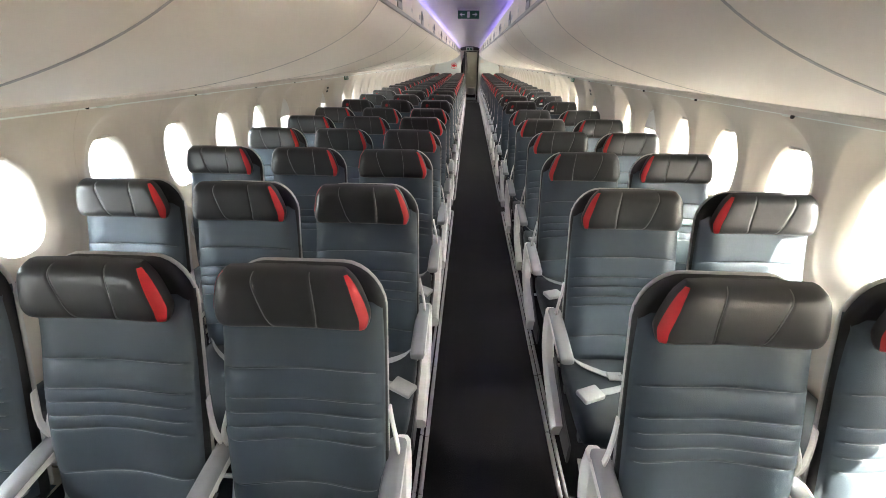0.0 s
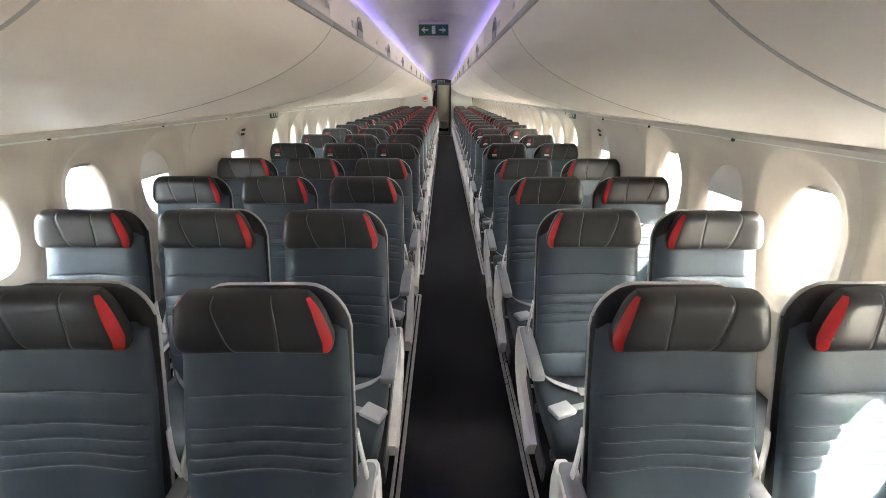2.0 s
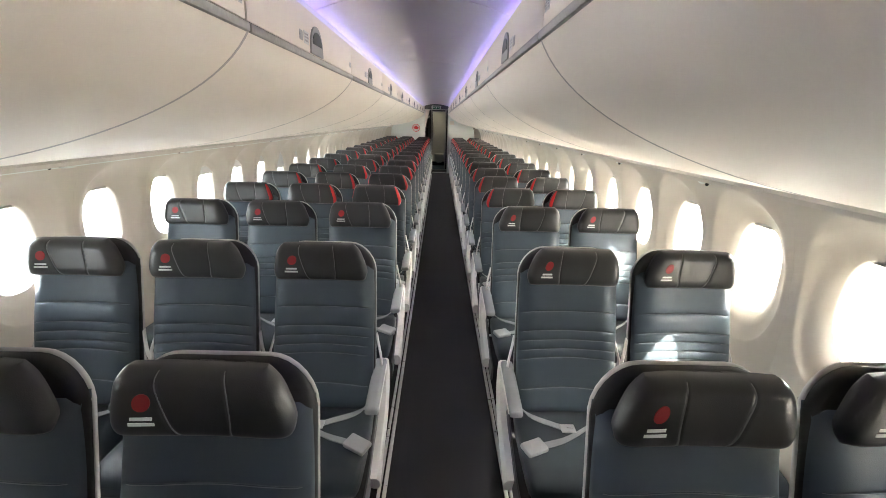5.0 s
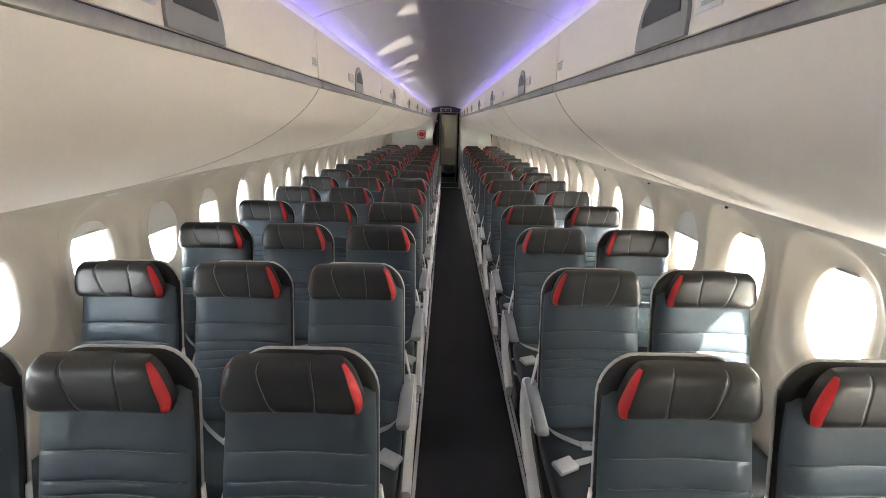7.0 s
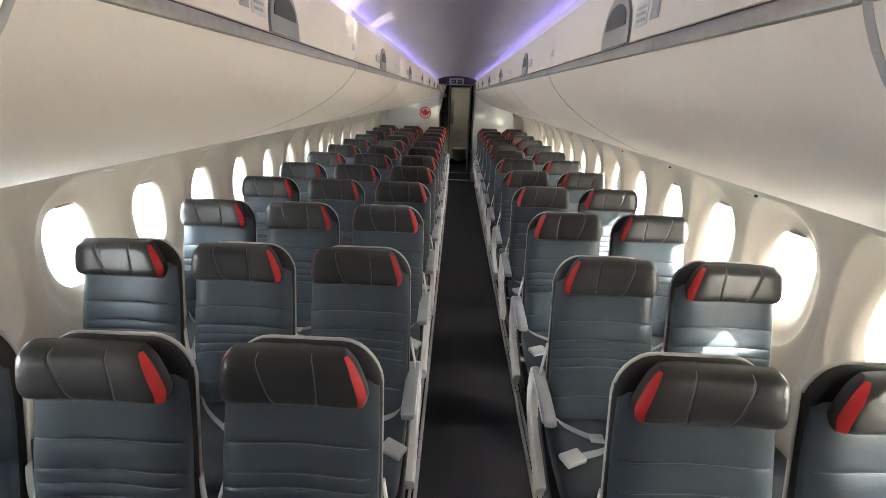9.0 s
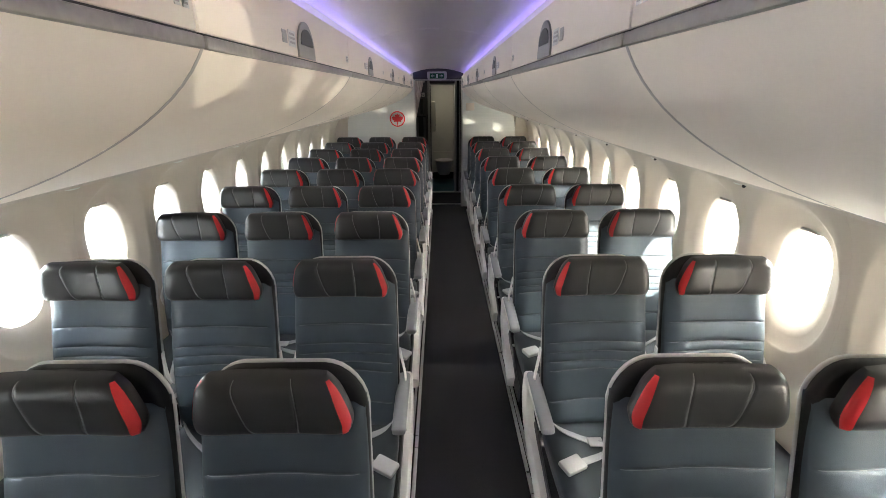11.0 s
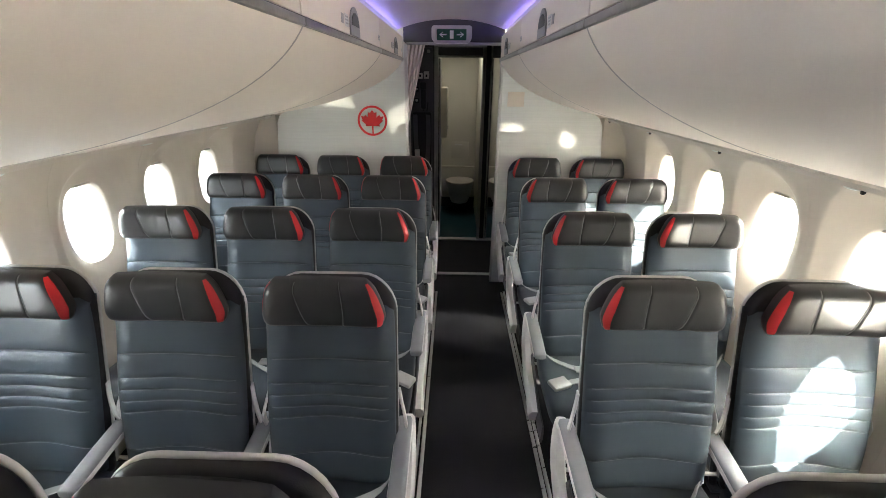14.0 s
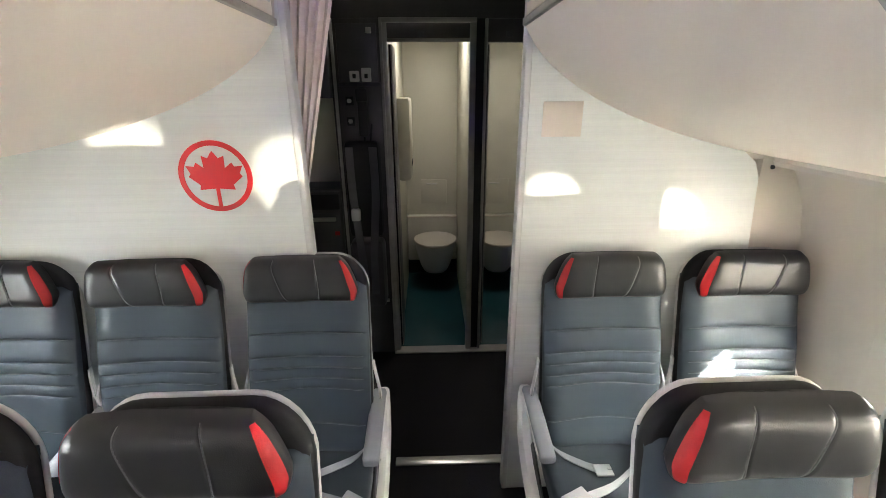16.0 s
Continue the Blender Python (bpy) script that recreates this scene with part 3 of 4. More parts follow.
def seam_line(z):
    """A thin line of stitching along a seam."""
    pts = [(u * 0.212, back_front(u, z) - 0.0004, z + seam_drop(u, z)) for u in np.linspace(-0.93, 0.93, 31)]
    return ribbon(pts, 0.0022, 0.0018, (0, 0.2, 1))


def backrest_shape():
    zs = set(np.linspace(0.415, 1.05, 26))
    for s in SEAMS:
        zs |= {s - 0.018, s - 0.012, s - 0.007, s - 0.003, s, s + 0.003, s + 0.007, s + 0.012, s + 0.018}
    zs = sorted(zs)
    us = np.concatenate([[-1, -0.985, -0.96], np.linspace(-0.92, 0.92, 23), [0.96, 0.985, 1]])
    grid = []
    for z in zs:
        hw = 0.217 - 0.006 * max(0, (z - 0.85) / 0.2) ** 2
        for u in us:
            low = 0.026 * max(0, 1 - (z - 0.415) / 0.03) + 0.02 * max(0, (z - 1.02) / 0.03)
            crease = sum(0.0035 * math.exp(-(((z - s) / 0.0022) ** 2)) for s in SEAMS) * (1 if abs(u) < 0.9 else max(0, (0.98 - abs(u)) / 0.08))
            grid.append((u * hw, back_front(u, z) + low + crease, z + seam_drop(u, z)))
    n = len(us)
    faces = [[a * n + b, a * n + b + 1, (a + 1) * n + b + 1, (a + 1) * n + b] for a in range(len(zs) - 1) for b in range(n - 1)]
    rim = [b for b in range(n)] + [a * n + n - 1 for a in range(1, len(zs))] + [(len(zs) - 1) * n + b for b in range(n - 2, -1, -1)] + [a * n for a in range(len(zs) - 2, 0, -1)]
    base = len(grid)
    back = [(grid[i][0], grid[i][1] + 0.03, grid[i][2]) for i in rim]
    k = len(rim)
    faces += [[rim[i], rim[(i + 1) % k], base + (i + 1) % k, base + i] for i in range(k)]
    faces.append([base + i for i in range(k)])
    return grid + back, faces, 60


def plate(hw, z0, z1, r_top, y0, y1, soft):
    """A leaning, rounded slab of the seat back between two depths."""
    rings = []
    for d, y in ((soft, y0), (soft * 0.35, y0 + soft * 0.25), (0, y0 + soft), (0, y1 - soft * 0.6), (soft * 0.6, y1)):
        ring = rounded_outline(hw - d, z0 + d, z1 - d, r_top - d * 0.5, 0.03, 7)
        rings.append([(x * (1 - 0.13 * max(0, (z - 0.95) / 0.25) ** 1.3), seat_lean(z) + y, z) for x, z in ring])
    return loft(rings)


def headrest_grid(u, v, s=1):
    """A point of the headrest's front: u from side to side, v from foot to top; it slants in towards the top on side s."""
    over, under = max(0, (v - 0.27) / 0.73), max(0, (0.27 - v) / 0.27)
    slant, straight = 0.190 - 0.046 * over**1.35 - 0.012 * under**1.4, 0.208 - 0.024 * over**1.5 - 0.008 * under**1.4
    hw = (slant if u * s > 0 else straight) * (1 - 0.10 * max(0, (v - 0.72) / 0.28) ** 2.6 - 0.03 * max(0, (0.15 - v) / 0.15) ** 3)
    z = 0.995 + 0.158 * v
    puff = 0.046 * max(0, 1 - abs(u) ** 9) ** 0.5 * max(0, 1 - abs(2 * v - 1) ** 5) ** 0.5
    return Vector((u * hw, 0.050 - puff + 0.12 * (z - 1.03) - 0.012 * (abs(u) ** 2), z))


def seam_u(q, side, v):
    """Where the headrest's two upright seams run: one steep on the trim's side, one slanting on the other."""
    return side * (0.30 + 0.03 * v) if q > 0 else -side * (0.25 + 0.30 * v)


def headrest_shape(side):
    us, vs = np.sin(np.linspace(-0.93, 0.93, 161) * math.pi / 2) / math.sin(0.93 * math.pi / 2), 0.5 + 0.5 * np.sin(np.linspace(-1, 1, 31) * math.pi / 2)
    grid = []
    for v in vs:
        for u in us:
            p = headrest_grid(u, v, side)
            for s in (-1, 1):
                d = u - seam_u(s, side, v)
                p.y += 0.0040 * math.exp(-((d / 0.016) ** 2)) * (0.2 if v < 0.06 or v > 0.97 else 1)
            grid.append(tuple(p))
    n = len(us)
    faces = [[a * n + b, a * n + b + 1, (a + 1) * n + b + 1, (a + 1) * n + b] for a in range(len(vs) - 1) for b in range(n - 1)]
    rim = [b for b in range(n)] + [a * n + n - 1 for a in range(1, len(vs))] + [(len(vs) - 1) * n + b for b in range(n - 2, -1, -1)] + [a * n for a in range(len(vs) - 2, 0, -1)]
    base = len(grid)
    back = [(grid[i][0] * 0.98, grid[i][1] + 0.014, grid[i][2]) for i in rim]
    k = len(rim)
    faces += [[rim[i], rim[(i + 1) % k], base + (i + 1) % k, base + i] for i in range(k)]
    faces.append([base + i for i in range(k)])
    return grid + back, faces, 60


def patch(side, u_of, v0, v1, lift, n=14, across=4):
    """A thin strip laid on the headrest: u_of(v) gives its two edges."""
    rows = []
    for k in range(n + 1):
        v = v0 + (v1 - v0) * k / n
        a, b = u_of(v)
        rows.append([headrest_grid(a + (b - a) * j / across, v, side) + Vector((0, -lift, 0)) for j in range(across + 1)])
    m = across + 1
    verts = [p for r in rows for p in r] + [p + Vector((0, lift + 0.006, 0)) for r in rows for p in r]
    tot = (n + 1) * m
    faces = []
    for a in range(n):
        for b in range(across):
            q = [a * m + b, a * m + b + 1, (a + 1) * m + b + 1, (a + 1) * m + b]
            faces += [q, [i + tot for i in q[::-1]]]
    rim = [b for b in range(m)] + [a * m + m - 1 for a in range(1, n + 1)] + [n * m + b for b in range(m - 2, -1, -1)] + [a * m for a in range(n - 1, 0, -1)]
    faces += [[rim[i], rim[(i + 1) % len(rim)], rim[(i + 1) % len(rim)] + tot, rim[i] + tot] for i in range(len(rim))]
    return verts, faces, 50


def cushion_shape():
    rings = []
    for y, top, low, hw in ((-0.488, 0.405, 0.365, 0.205), (-0.478, 0.430, 0.335, 0.215), (-0.450, 0.448, 0.325, 0.222), (-0.405, 0.455, 0.325, 0.225), (-0.28, 0.447, 0.33, 0.226), (-0.15, 0.440, 0.34, 0.225), (-0.06, 0.440, 0.345, 0.218), (-0.05, 0.43, 0.36, 0.21)):
        ring = []
        for k in range(28):
            t = 2 * math.pi * k / 28
            c, s = math.cos(t), math.sin(t)
            r = (abs(c) ** 5 + abs(s) ** 5) ** (-1 / 5)
            x, h = r * c, r * s
            z = (top + low) / 2 + h * (top - low) / 2
            if h > 0.3:
                z += -0.012 * (1 - abs(x) ** 2) + 0.006
            ring.append((x * hw, y, z))
        rings.append(ring)
    return *loft(rings), 60


def arm_cap(x):
    rings = []
    for y, z, h, w in ((0.055, 0.603, 0.018, 0.022), (0.045, 0.606, 0.030, 0.027), (-0.10, 0.588, 0.032, 0.0275), (-0.245, 0.566, 0.032, 0.0275), (-0.255, 0.562, 0.029, 0.026), (-0.258, 0.559, 0.024, 0.023)):
        ring = []
        for k in range(16):
            t = 2 * math.pi * k / 16
            c, s = math.cos(t), math.sin(t)
            r = (abs(c) ** 4 + abs(s) ** 4) ** (-0.25)
            ring.append((x + r * c * w, y, z - h / 2 + r * s * h / 2))
        rings.append(ring)
    return *loft(rings), 50


def beam(points, wide, thick):
    """A curved flat arm in the y, z plane with rounded edges."""
    pts = spline(points, 14)
    rings = []
    for i, p in enumerate(pts):
        way = (pts[min(i + 1, 13)] - pts[max(i - 1, 0)]).normalized()
        up = Vector((0, -way.z, way.y))
        w = wide(i / 13)
        ring = []
        for k in range(12):
            t = 2 * math.pi * k / 12
            c, s = math.cos(t), math.sin(t)
            r = (abs(c) ** 4 + abs(s) ** 4) ** (-0.25)
            ring.append(p + Vector((r * c * thick / 2, 0, 0)) + up * (r * s * w / 2))
        rings.append(ring)
    return *loft(rings), 50


BACKREST, HEADREST, CUSHION = mesh_of("backrest", *backrest_shape()), {q: mesh_of("headrest", *headrest_shape(q)) for q in (1, -1)}, mesh_of("cushion", *cushion_shape())
SEAM_LINES = [mesh_of("seam", *seam_line(z)) for z in SEAMS]
SURROUND = mesh_of("back_surround", *plate(0.2240, 0.40, 1.137, 0.112, 0.026, 0.064, 0.016), 50)
SHELL_M = mesh_of("back_shell", *plate(0.2248, 0.42, 1.139, 0.113, 0.062, 0.072, 0.005), 50)


def seat(s, aisle, marked):
    """An economy seat facing -y. s: side of the aisle armrest (1: +x). aisle: at the aisle. marked: printed headrest in place of the red trim."""
    look_word = "with a red mark on its charcoal headrest" if marked else "with red trim on its charcoal headrest"
    t = thing("airplane_seat", f"slate leather airplane seat {look_word}", "airplane seat", "economy seats")
    part("back_shell", SHELL_M, SHELL, t, "pale grey plastic back shell")
    part("back_surround", SURROUND, DARK, t, "charcoal leather surround")
    b = part("backrest", BACKREST, SLATE, t, "slate leather with horizontal seams")
    for line in SEAM_LINES:
        part("seam", line, RIB_THREAD, b)
    h = part("headrest", HEADREST[s], PANEL, t, "charcoal leather headrest")
    for q in (-1, 1):
        part("stitching", patch(s, lambda v: (seam_u(q, s, v) - 0.0062, seam_u(q, s, v) + 0.0062), 0.03, 0.97, -0.0012, 30, 1), THREAD, h, "pale stitching")
    if marked:
        sq = -0.60
        part("mark", patch(s, lambda v: (sq - 0.012 - 0.080 * max(0, 1 - ((v - 0.60) / 0.125) ** 2) ** 0.5, sq + 0.012 + 0.080 * max(0, 1 - ((v - 0.60) / 0.125) ** 2) ** 0.5), 0.476, 0.724, 0.0015, 10, 3), MARK, h, "small plain red mark")
        for v in (0.27, 0.35):
            part("print_bar", patch(s, lambda w: (sq - (0.13 if v < 0.3 else 0.11), sq + (0.13 if v < 0.3 else 0.11)), v, v + 0.045, 0.0012, 1, 6), SIGN_WHITE, h, "bar of unreadable pale print")
    else:
        edge = lambda v: sorted((s * 0.985, s * (0.940 - 0.062 * math.sin(min(1, 0.05 + 1.02 * v) * math.pi) ** 0.7)))
        part("red_trim", patch(s, edge, 0.01, 0.95, 0.003, 20, 8), RED, h, "curved red trim strip")
        if aisle and s > 0:
            part("red_trim", patch(s, lambda v: (-0.995, -0.965), 0.35, 0.95, 0.002, 10, 1), RED, h, "thin red edge")
    part("seat_cushion", CUSHION, SHADED_SLATE, t, "slate leather seat cushion, darkened in colour for shade")
    for q in (-1, 1):
        arm = [(q * 0.226, 0.030, 0.742), (q * 0.235, 0.012, 0.705), (q * 0.247, -0.004, 0.655), (q * 0.249, 0.004, 0.61), (q * 0.247, 0.02, 0.57)]
        part("hinge_bracket", ribbon(spline(arm, 9), 0.022, 0.008, (0, 1, 0.25)), WHITE_ARM, t, "pale bent bracket")
    x = s * 0.260 if not aisle else s * (0.240 if s > 0 else 0.248)
    rest = part("armrest", arm_cap(x), ARM, t, "grey armrest pad")
    if aisle:
        outer = x + s * 0.012
        part("end_panel", beam([(outer, 0.045, 0.588), (outer, 0.058, 0.50), (outer, 0.030, 0.40), (outer, -0.07, 0.325), (outer, -0.18, 0.285), (outer, -0.30, 0.235)], lambda f: 0.060 + 0.05 * f - 0.015 * f * f, 0.048), WHITE_ARM, rest, "off-white curved end panel")
        part("end_cover", beam([(outer - s * 0.019, -0.02, 0.36), (outer - s * 0.019, -0.15, 0.30), (outer - s * 0.019, -0.30, 0.25), (outer - s * 0.019, -0.42, 0.24)], lambda f: 0.15 - 0.05 * f, 0.012), FRAME, rest, "dark side cover")
    else:
        part("arm_bracket", beam([(x, 0.045, 0.588), (x, 0.055, 0.52), (x, 0.03, 0.45), (x, 0.0, 0.38)], lambda f: 0.045, 0.022), WHITE_ARM, rest, "off-white armrest bracket")
    part("arm_flank", beam([(x, 0.03, 0.580), (x, -0.10, 0.563), (x, -0.235, 0.542)], lambda f: 0.034 - 0.008 * f, 0.060), WHITE_ARM, rest, "off-white flank")
    # belt: tongue on one side, buckle strap on the other
    b = random.uniform(-0.02, 0.02)
    strap = part("belt_strap", ribbon(spline([(s * 0.215, -0.05, 0.47), (s * 0.17, -0.13, 0.452), (s * (0.07 + b), -0.19, 0.449), (s * (0.03 + b), -0.21, 0.450)], 12), 0.046, 0.004, (0.35 * s, 1, 0)), WEB, t, "grey belt webbing")
    part("tongue", rbox(s * (0.02 + b) - 0.030, s * (0.02 + b) + 0.030, -0.238, -0.19, 0.448, 0.456, 0.003), STEEL, strap, "metal belt tongue")
    strap = part("belt_strap", ribbon(spline([(-s * 0.215, -0.05, 0.475), (-s * 0.13, -0.15, 0.452), (s * (0.03 - b), -0.27, 0.451), (s * (0.165 - b), -0.325, 0.455)], 12), 0.048, 0.005, (-0.6 * s, 1, 0)), WEB, t, "grey belt webbing")
    part("buckle", moved(rbox(-0.048, 0.048, -0.032, 0.032, -0.008, 0.014, 0.007), pose(s * (0.185 - b), -0.338, 0.461, 6, 4, -28 * s)), BUCKLE, strap, "dull metal buckle")
    return t


def seat_base(xs):
    """The legs and tubes that carry one bench of seats."""
    t = thing("seat_base", "dark metal legs and tubes under a bench of seats", "seat base", "seat bases")
    x0, x1 = min(xs) - 0.20, max(xs) + 0.20
    for y, z in ((-0.40, 0.315), (-0.14, 0.315)):
        part("cross_tube", tube([(x0, y, z), (x1, y, z)], 0.021), FRAME, t)
    for x in (x0 + 0.16, x1 - 0.16):
        leg = both(tube([(x, -0.40, 0.31), (x, -0.43, 0.15), (x, -0.46, 0.02)], 0.018), tube([(x, -0.14, 0.31), (x, -0.02, 0.14), (x, 0.06, 0.02)], 0.018), rbox(x - 0.022, x + 0.022, -0.50, 0.12, 0.0, 0.022, 0.005), tube([(x, -0.42, 0.2), (x, -0.02, 0.14)], 0.012))
        part("leg", leg, FRAME, t)
    part("bag_bar", tube([(x0 + 0.02, -0.40, 0.20), (x0 + 0.02, -0.50, 0.12), (x1 - 0.02, -0.50, 0.12), (x1 - 0.02, -0.40, 0.20)], 0.009), STEEL, t, "metal luggage bar")
    part("pan", rbox(x0 + 0.01, x1 - 0.01, -0.50, -0.05, 0.335, 0.350, 0.004), FRAME, t)
    return t


LEFT, RIGHT = (-1.305, -0.792, -0.272), (0.798, 1.308)
MARKED = (6, 7, 8)
kinds, bases = {}, {}
for k, y in enumerate(ROWS):
    for x in LEFT + RIGHT:
        s, aisle, marked = (1 if x in LEFT else -1), x in (LEFT[-1], RIGHT[0]), k in MARKED
        key = (s, aisle, marked)
        x += {1: 0.008, 3: 0.016}.get(k, 0) if x == RIGHT[0] else 0
        m = pose(x, y, 0, random.uniform(-0.7, 0.7), 0, random.uniform(-0.6, 0.6))
        if key in kinds:
            copy_thing(kinds[key], m)
        else:
            kinds[key] = seat(*key)
            kinds[key].matrix_local = m
    for xs in (LEFT, RIGHT):
        if xs in bases:
            copy_thing(bases[xs], Matrix.Translation((0, y, 0)))
        else:
            bases[xs] = seat_base(xs)
            bases[xs].matrix_local = Matrix.Translation((0, y, 0))

# ---- the aft end: curtain, galley, lavatories ----
LAV = 14.76
tagged(part("wall_front", rbox(-1.7, 1.7, FRONT - 0.05, FRONT, 0, 2.2, 0.002), WALL), "plain cream bulkhead at the front of the cabin", "wall", kind="structure")
tagged(part("wall_aft", rbox(-1.7, 1.7, 16.35, 16.4, 0, 2.3, 0.002), CREAM), "cream rear wall behind the lavatories", "wall", kind="structure")
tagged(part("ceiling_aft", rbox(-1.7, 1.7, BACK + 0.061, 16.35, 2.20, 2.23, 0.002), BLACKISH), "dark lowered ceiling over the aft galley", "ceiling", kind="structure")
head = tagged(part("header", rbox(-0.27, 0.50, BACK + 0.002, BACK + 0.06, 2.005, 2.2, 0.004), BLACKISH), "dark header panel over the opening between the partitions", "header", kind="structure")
part("header_rail", rbox(-0.25, 0.48, BACK + 0.015, BACK + 0.05, 1.985, 2.004, 0.004), DULL_STEEL, head, "metal curtain rail")


def pleats(x0, x1, z0, z1, waves, deep, drift):
    rings = []
    for z in np.linspace(z0, z1, 14):
        f = (z - z0) / (z1 - z0)
        row = []
        for k in range(waves * 8 + 1):
            u = k / (waves * 8)
            a, b = x0 + drift * (1 - f) * 0.4, x1 + drift * (1 - f)
            row.append((a + (b - a) * u, 13.705 + deep * math.sin(u * waves * 2 * math.pi + 0.4 * math.sin(z * 5)) * (0.6 + 0.4 * f), z))
        rings.append(row + [(x, y + 0.004, zz) for x, y, zz in row[::-1]])
    return *loft(rings), 60


curtain = thing("curtain", "mauve-grey pleated curtain drawn aside and hung from a rail", "curtain")
part("cloth", pleats(-0.262, -0.108, 1.36, 2.0, 5, 0.012, -0.150), CURTAIN, curtain)
part("hem", pleats(-0.315, -0.258, 0.10, 1.36, 4, 0.010, -0.03), CURTAIN, curtain)

# Unseen boards, added to stop sun leaking in above the aft sidewalls.
for side in (1, -1):
    tagged(part("wall_sun_block", rbox(min(side * 1.66, side * 1.72), max(side * 1.66, side * 1.72), BACK, 16.4, 1.5, 2.24, 0.002), BLACKISH), "dark unseen board added to keep sun out of the aft galley", "wall", kind="structure")

# Lavatory fronts: posts, lintel, doors and rooms behind.
front = thing("wall_lavatory", "dark lavatory front with slim silvery door frames", "wall", kind="structure")
for x0, x1, mat in ((-0.075, -0.045, DULL_STEEL), (0.405, 0.440, DULL_STEEL), (0.488, 0.503, DULL_STEEL), (1.02, 1.06, DULL_STEEL)):
    part("post", rbox(x0, x1, LAV - 0.02, LAV + 0.04, 0.0, 2.06, 0.005), mat, front, "silvery door post")
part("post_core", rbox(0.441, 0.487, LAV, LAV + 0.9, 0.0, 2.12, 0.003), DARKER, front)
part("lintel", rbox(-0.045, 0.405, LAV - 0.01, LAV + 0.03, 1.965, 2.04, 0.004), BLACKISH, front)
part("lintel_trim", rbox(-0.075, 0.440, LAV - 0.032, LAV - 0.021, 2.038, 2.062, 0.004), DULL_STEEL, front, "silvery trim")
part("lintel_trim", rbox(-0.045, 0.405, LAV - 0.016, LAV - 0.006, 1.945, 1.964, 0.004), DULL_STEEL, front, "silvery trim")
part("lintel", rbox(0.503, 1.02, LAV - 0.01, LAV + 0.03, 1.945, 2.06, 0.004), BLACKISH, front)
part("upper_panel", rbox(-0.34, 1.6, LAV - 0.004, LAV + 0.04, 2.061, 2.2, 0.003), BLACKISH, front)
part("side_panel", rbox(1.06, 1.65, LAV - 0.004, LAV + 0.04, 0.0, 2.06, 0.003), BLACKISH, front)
for x in (0.14, 0.62):
    part("small_plate", rbox(x - 0.016, x + 0.016, LAV - 0.018, LAV - 0.010, 1.968, 1.998, 0.002), FRAME, front)
tagged(part("lavatory_sill", rbox(-0.08, 1.0, LAV - 0.05, LAV + 0.03, 0.0, 0.012, 0.004), DULL_STEEL), "brushed metal sill in front of the lavatories", "sill", kind="structure")


def lavatory(x0, x1, name):
    room = thing(name, "small cream lavatory compartment with a dark teal floor", "lavatory", kind="structure")
    deep = 1.40
    part("back_panel", rbox(x0, x1, LAV + deep, LAV + deep + 0.02, 0, 2.18, 0.003), CREAM, room)
    part("side_panel", rbox(x0 - 0.012, x0, LAV + 0.04, LAV + deep, 0, 2.165, 0.003), CREAM, room)
    part("side_panel", rbox(x1, x1 + 0.012, LAV + 0.04, LAV + deep, 0, 2.165, 0.003), CREAM, room)
    part("top_panel", rbox(x0, x1, LAV + 0.04, LAV + deep, 2.17, 2.185, 0.003), CREAM, room)
    part("vinyl_floor", rbox(x0, x1, LAV + 0.035, LAV + deep, 0.0, 0.010, 0.002), TEAL, room)
    part("bench", rbox(x0, x1, LAV + deep - 0.10, LAV + deep, 0.16, 0.60, 0.02), CREAM, room)
    part("shelf_edge", rbox(x0, x1, LAV + deep - 0.108, LAV + deep - 0.09, 0.588, 0.606, 0.004), WALL, room)
    part("flush_panel", rbox((x0 + x1) / 2 - 0.10, (x0 + x1) / 2 + 0.14, LAV + deep - 0.008, LAV + deep, 0.70, 0.93, 0.004), CREAM, room)
    part("grip", rbox((x0 + x1) / 2 - 0.05, (x0 + x1) / 2 + 0.05, LAV + deep - 0.018, LAV + deep - 0.008, 0.885, 0.900, 0.004), SHELL, room)
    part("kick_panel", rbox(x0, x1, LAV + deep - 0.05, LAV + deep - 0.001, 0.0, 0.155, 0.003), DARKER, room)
    return room


# Unseen lamps, hidden by the lintel, added to brighten the two lavatories.
for x in (0.215, 0.79):
    lamp_body = thing("ceiling_lamp", "small flat ceiling lamp, unseen, added to brighten the lavatory", "ceiling lamp", "lavatory lamps")
    part("diffuser", rbox(x - 0.10, x + 0.10, LAV + 0.50, LAV + 0.70, 2.155, 2.168, 0.004), LENS, lamp_body)
    lamp("lavatory_fill", "AREA", 0.19, (1.0, 0.97, 0.90), pose(x, LAV + 0.60, 2.145), shape="SQUARE", size=0.18)
lavatory(-0.045, 0.428, "lavatory_1")
lavatory(0.50, 1.05, "lavatory_2")


def toilet():
    t = thing("toilet", "closed pale wall-hung aircraft toilet", "toilet", "toilets")

    def egg(r, z, back=0.0):
        return [(r * 0.182 * math.cos(a), r * (0.225 if math.sin(a) < 0 else 0.17) * math.sin(a) + back, z) for a in np.linspace(0, 2 * math.pi, 28, endpoint=False)]

    part("bowl", loft([egg(0.50, 0.0, 0.10), egg(0.62, 0.005, 0.07), egg(0.74, 0.06, 0.05), egg(0.88, 0.16, 0.025), egg(0.97, 0.25), egg(1.0, 0.30)]), SHELL, t)
    part("lid", loft([egg(1.02, 0.302), egg(1.04, 0.310), egg(1.03, 0.324), egg(0.94, 0.333)]), WALL, t)
    part("wall_mount", rbox(-0.12, 0.12, 0.12, 0.27, 0.02, 0.27, 0.03), SHELL, t)
    return t


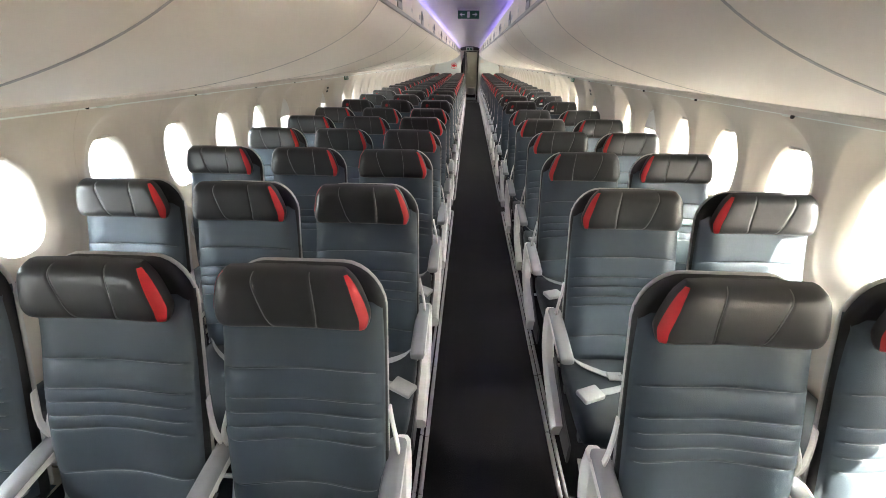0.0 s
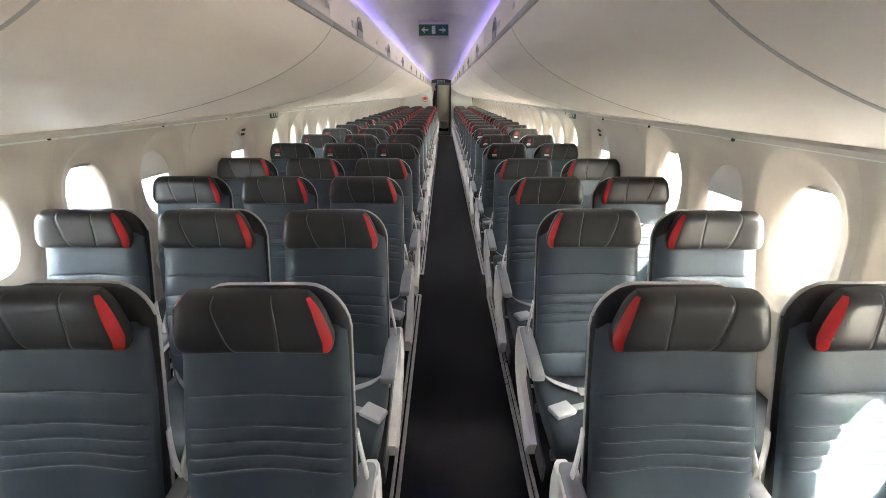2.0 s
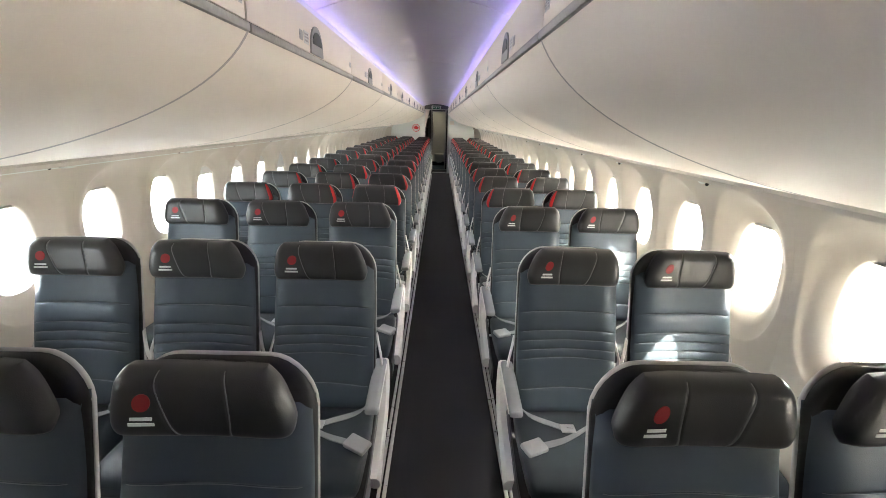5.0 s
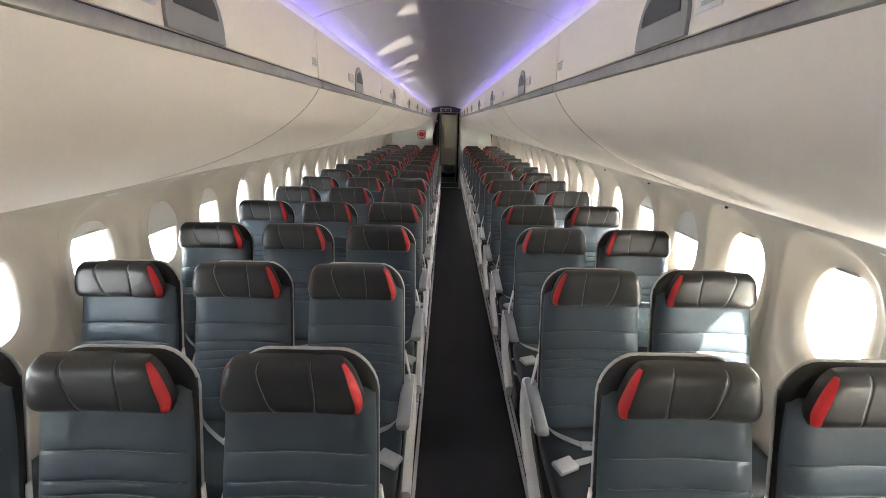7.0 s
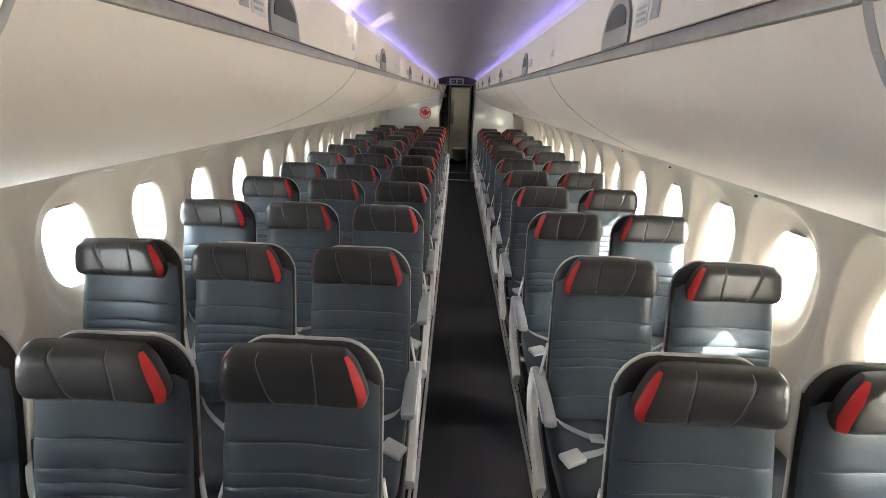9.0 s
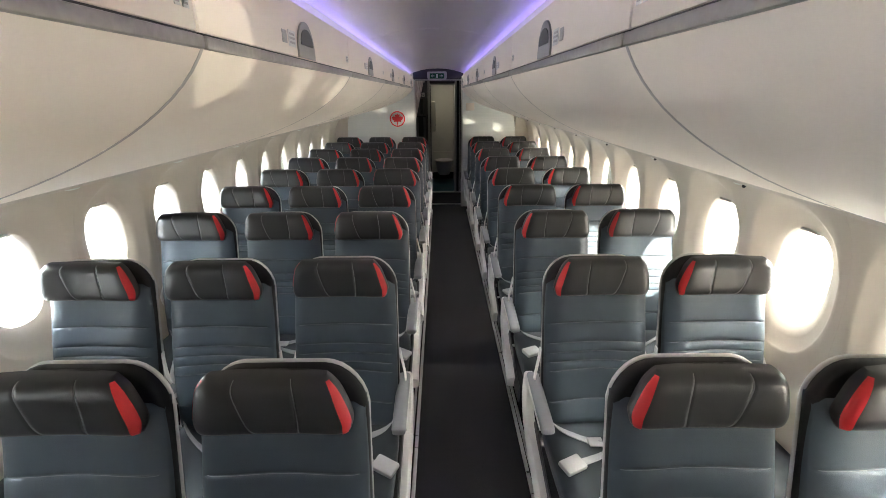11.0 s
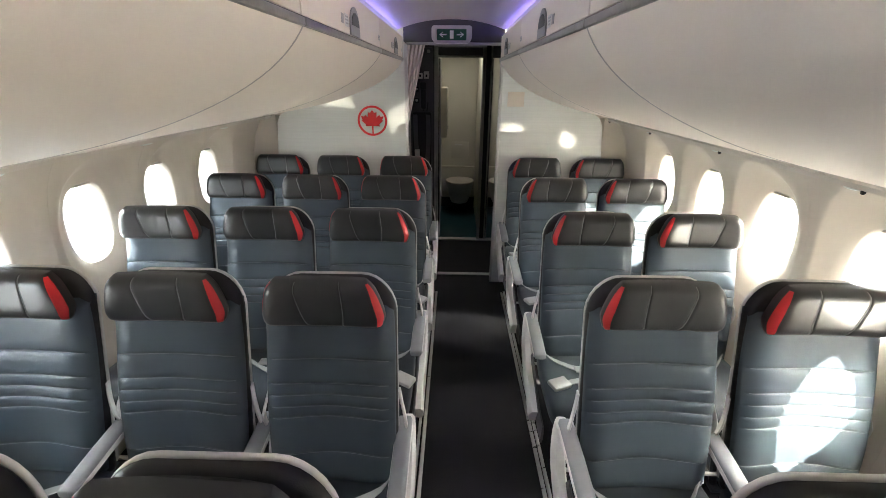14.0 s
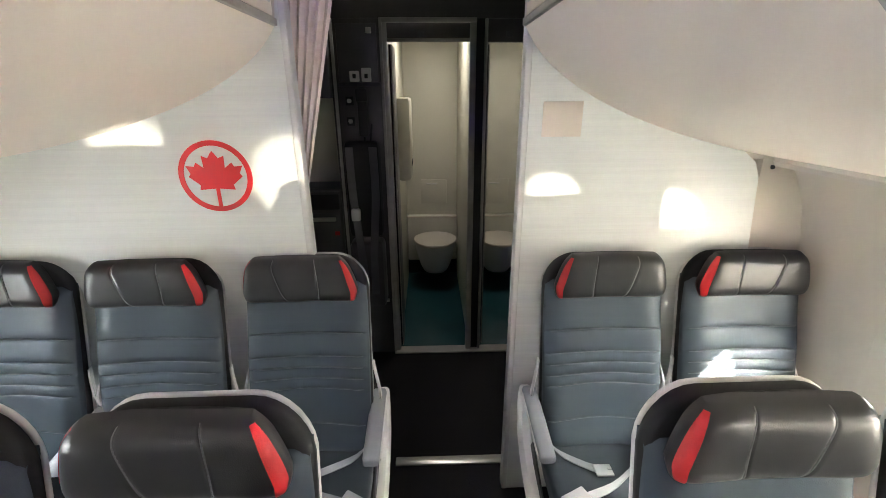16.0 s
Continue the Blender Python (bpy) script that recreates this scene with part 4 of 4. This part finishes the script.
first = toilet()
first.matrix_local = Matrix.Translation((0.215, LAV + 1.06, 0.145))
copy_thing(first, Matrix.Translation((0.79, LAV + 1.06, 0.145)))
towel = thing("paper_dispenser", "cream wall cabinet beside the lavatory door", "dispenser", m=Matrix.Translation((-0.045, LAV + 0.45, 0)))
part("body", rbox(0.0, 0.095, -0.02, 0.30, 1.10, 1.66, 0.025), CREAM, towel)
part("slot", rbox(0.095, 0.098, 0.04, 0.24, 1.20, 1.23, 0.001), DARKER, towel)
for x0 in (-0.043, 0.505):
    d = thing("lavatory_door", "folded dark lavatory door with silvery edges, open", "door", "lavatory doors")
    part("leaf", rbox(x0, x0 + 0.009, LAV + 0.042, LAV + 0.26, 0.02, 1.94, 0.003), DARKER, d)
    part("leaf", rbox(x0 + 0.010, x0 + 0.019, LAV + 0.042, LAV + 0.26, 0.02, 1.94, 0.003), BLACKISH, d)
    part("edge", rbox(x0 + 0.012, x0 + 0.018, LAV + 0.034, LAV + 0.042, 0.02, 1.94, 0.002), DULL_STEEL, d, "silvery edge")

# Attendant's station: dark panel with switches, folded seat and harness.
st = thing("attendant_station", "dark attendant panel with handset, switches and a folded jump seat", "panel")
X0, X1 = -0.335, -0.078
part("panel", rbox(X0, X1, LAV - 0.02, LAV + 0.04, 0.0, 2.06, 0.004), BLACKISH, st)
for x in (X0 - 0.012, X1 - 0.006):
    part("edge_trim", rbox(x, x + 0.016, LAV - 0.036, LAV - 0.02, 0.0, 2.06, 0.003), DULL_STEEL, st, "silvery edge")
door = part("upper_door", rbox(X0 + 0.02, X1 - 0.022, LAV - 0.030, LAV - 0.02, 1.745, 2.035, 0.006), FRAME, st)
part("latch", rbox(-0.155, -0.125, LAV - 0.036, LAV - 0.030, 1.985, 2.015, 0.003), DULL_STEEL, door)
part("shelf_edge", rbox(X0 + 0.01, X1 - 0.01, LAV - 0.034, LAV - 0.021, 1.722, 1.742, 0.003), FRAME, st)
for x, z1 in ((-0.228, 1.80), (-0.163, 1.815)):
    box = part("socket_box", rbox(x - 0.026, x + 0.026, LAV - 0.050, LAV - 0.031, 1.745, z1, 0.005), SHELL, st, "pale socket box")
    part("socket", rbox(x - 0.009, x + 0.009, LAV - 0.053, LAV - 0.050, 1.762, 1.785, 0.002), DARKER, box)
for z in (1.645, 1.535):
    plate_part = part("knob_plate", rbox(-0.290, -0.245, LAV - 0.026, LAV - 0.02, z - 0.024, z + 0.024, 0.004), DARKER, st)
    part("knob", rbox(-0.280, -0.255, LAV - 0.046, LAV - 0.026, z - 0.010, z + 0.012, 0.008), DULL_STEEL, plate_part)
handset = part("handset", rbox(-0.225, -0.165, LAV - 0.065, LAV - 0.02, 1.45, 1.72, 0.02), DARKER, st)
part("earpiece", rbox(-0.228, -0.162, LAV - 0.075, LAV - 0.055, 1.64, 1.71, 0.012), DARKER, handset)
part("cord", tube(spline([(-0.195, LAV - 0.04, 1.46), (-0.185, LAV - 0.07, 1.36), (-0.165, LAV - 0.05, 1.40), (-0.15, LAV - 0.03, 1.52)], 14), 0.006), DARKER, handset)
part("back_pad", rbox(-0.318, -0.105, LAV - 0.10, LAV - 0.02, 0.86, 1.43, 0.035), DARKER, st, "black padded back")
part("jump_seat", rbox(-0.310, -0.105, LAV - 0.17, LAV - 0.02, 0.42, 0.85, 0.03), BLACKISH, st, "folded dark seat pan")
for x, low, far in ((-0.278, 0.62, 0.055), (-0.145, 0.52, -0.02)):
    part("harness", ribbon(spline([(x, LAV - 0.108, 1.40), (x + 0.004, LAV - 0.112, 1.15), (x + far * 0.4, LAV - 0.13, 0.95), (x + far * 0.8, LAV - 0.178, 0.78), (x + far, LAV - 0.178, low)], 14), 0.046, 0.004, (1, 0, 0)), DARK_WEB, st, "grey harness strap")
part("harness_buckle", rbox(-0.285, -0.235, LAV - 0.15, LAV - 0.115, 0.98, 1.05, 0.006), SHELL, st, "pale buckle")
part("foot_rail", rbox(-0.32, -0.10, LAV - 0.05, LAV - 0.02, 0.40, 0.415, 0.003), DULL_STEEL, st)

# Galley units beyond the curtain on the left.
g = thing("galley_unit", "dark galley counter and cupboards behind the curtain", "galley")
part("lower_unit", rbox(-1.62, -0.37, LAV - 0.02, LAV + 0.5, 0.0, 1.13, 0.006), BLACKISH, g)
part("counter", rbox(-1.62, -0.365, LAV - 0.03, LAV + 0.5, 1.13, 1.15, 0.006), FRAME, g, "dark counter edge")
part("splash_back", rbox(-1.62, -0.37, LAV + 0.20, LAV + 0.5, 1.15, 1.66, 0.003), CREAM, g, "cream rear panel")
part("upper_unit", rbox(-1.62, -0.37, LAV - 0.02, LAV + 0.5, 1.66, 2.1, 0.006), BLACKISH, g)
cart = part("cart_door", rbox(-0.66, -0.375, LAV - 0.032, LAV - 0.021, 0.06, 1.0, 0.006), FRAME, g)
part("cart_handle", rbox(-0.62, -0.40, LAV - 0.062, LAV - 0.033, 0.955, 0.975, 0.004), DULL_STEEL, cart)
part("cart_latch", rbox(-0.415, -0.385, LAV - 0.040, LAV - 0.033, 0.86, 0.885, 0.006), RED, cart, "small red latch")
part("drawer", rbox(-0.66, -0.375, LAV - 0.032, LAV - 0.021, 1.02, 1.115, 0.006), DARKER, g)
tagged(part("wall_galley", rbox(-0.36, -0.345, LAV - 0.02, 16.35, 0.0, 2.2, 0.002), BLACKISH), "dark side wall between galley and lavatory", "wall", kind="structure")
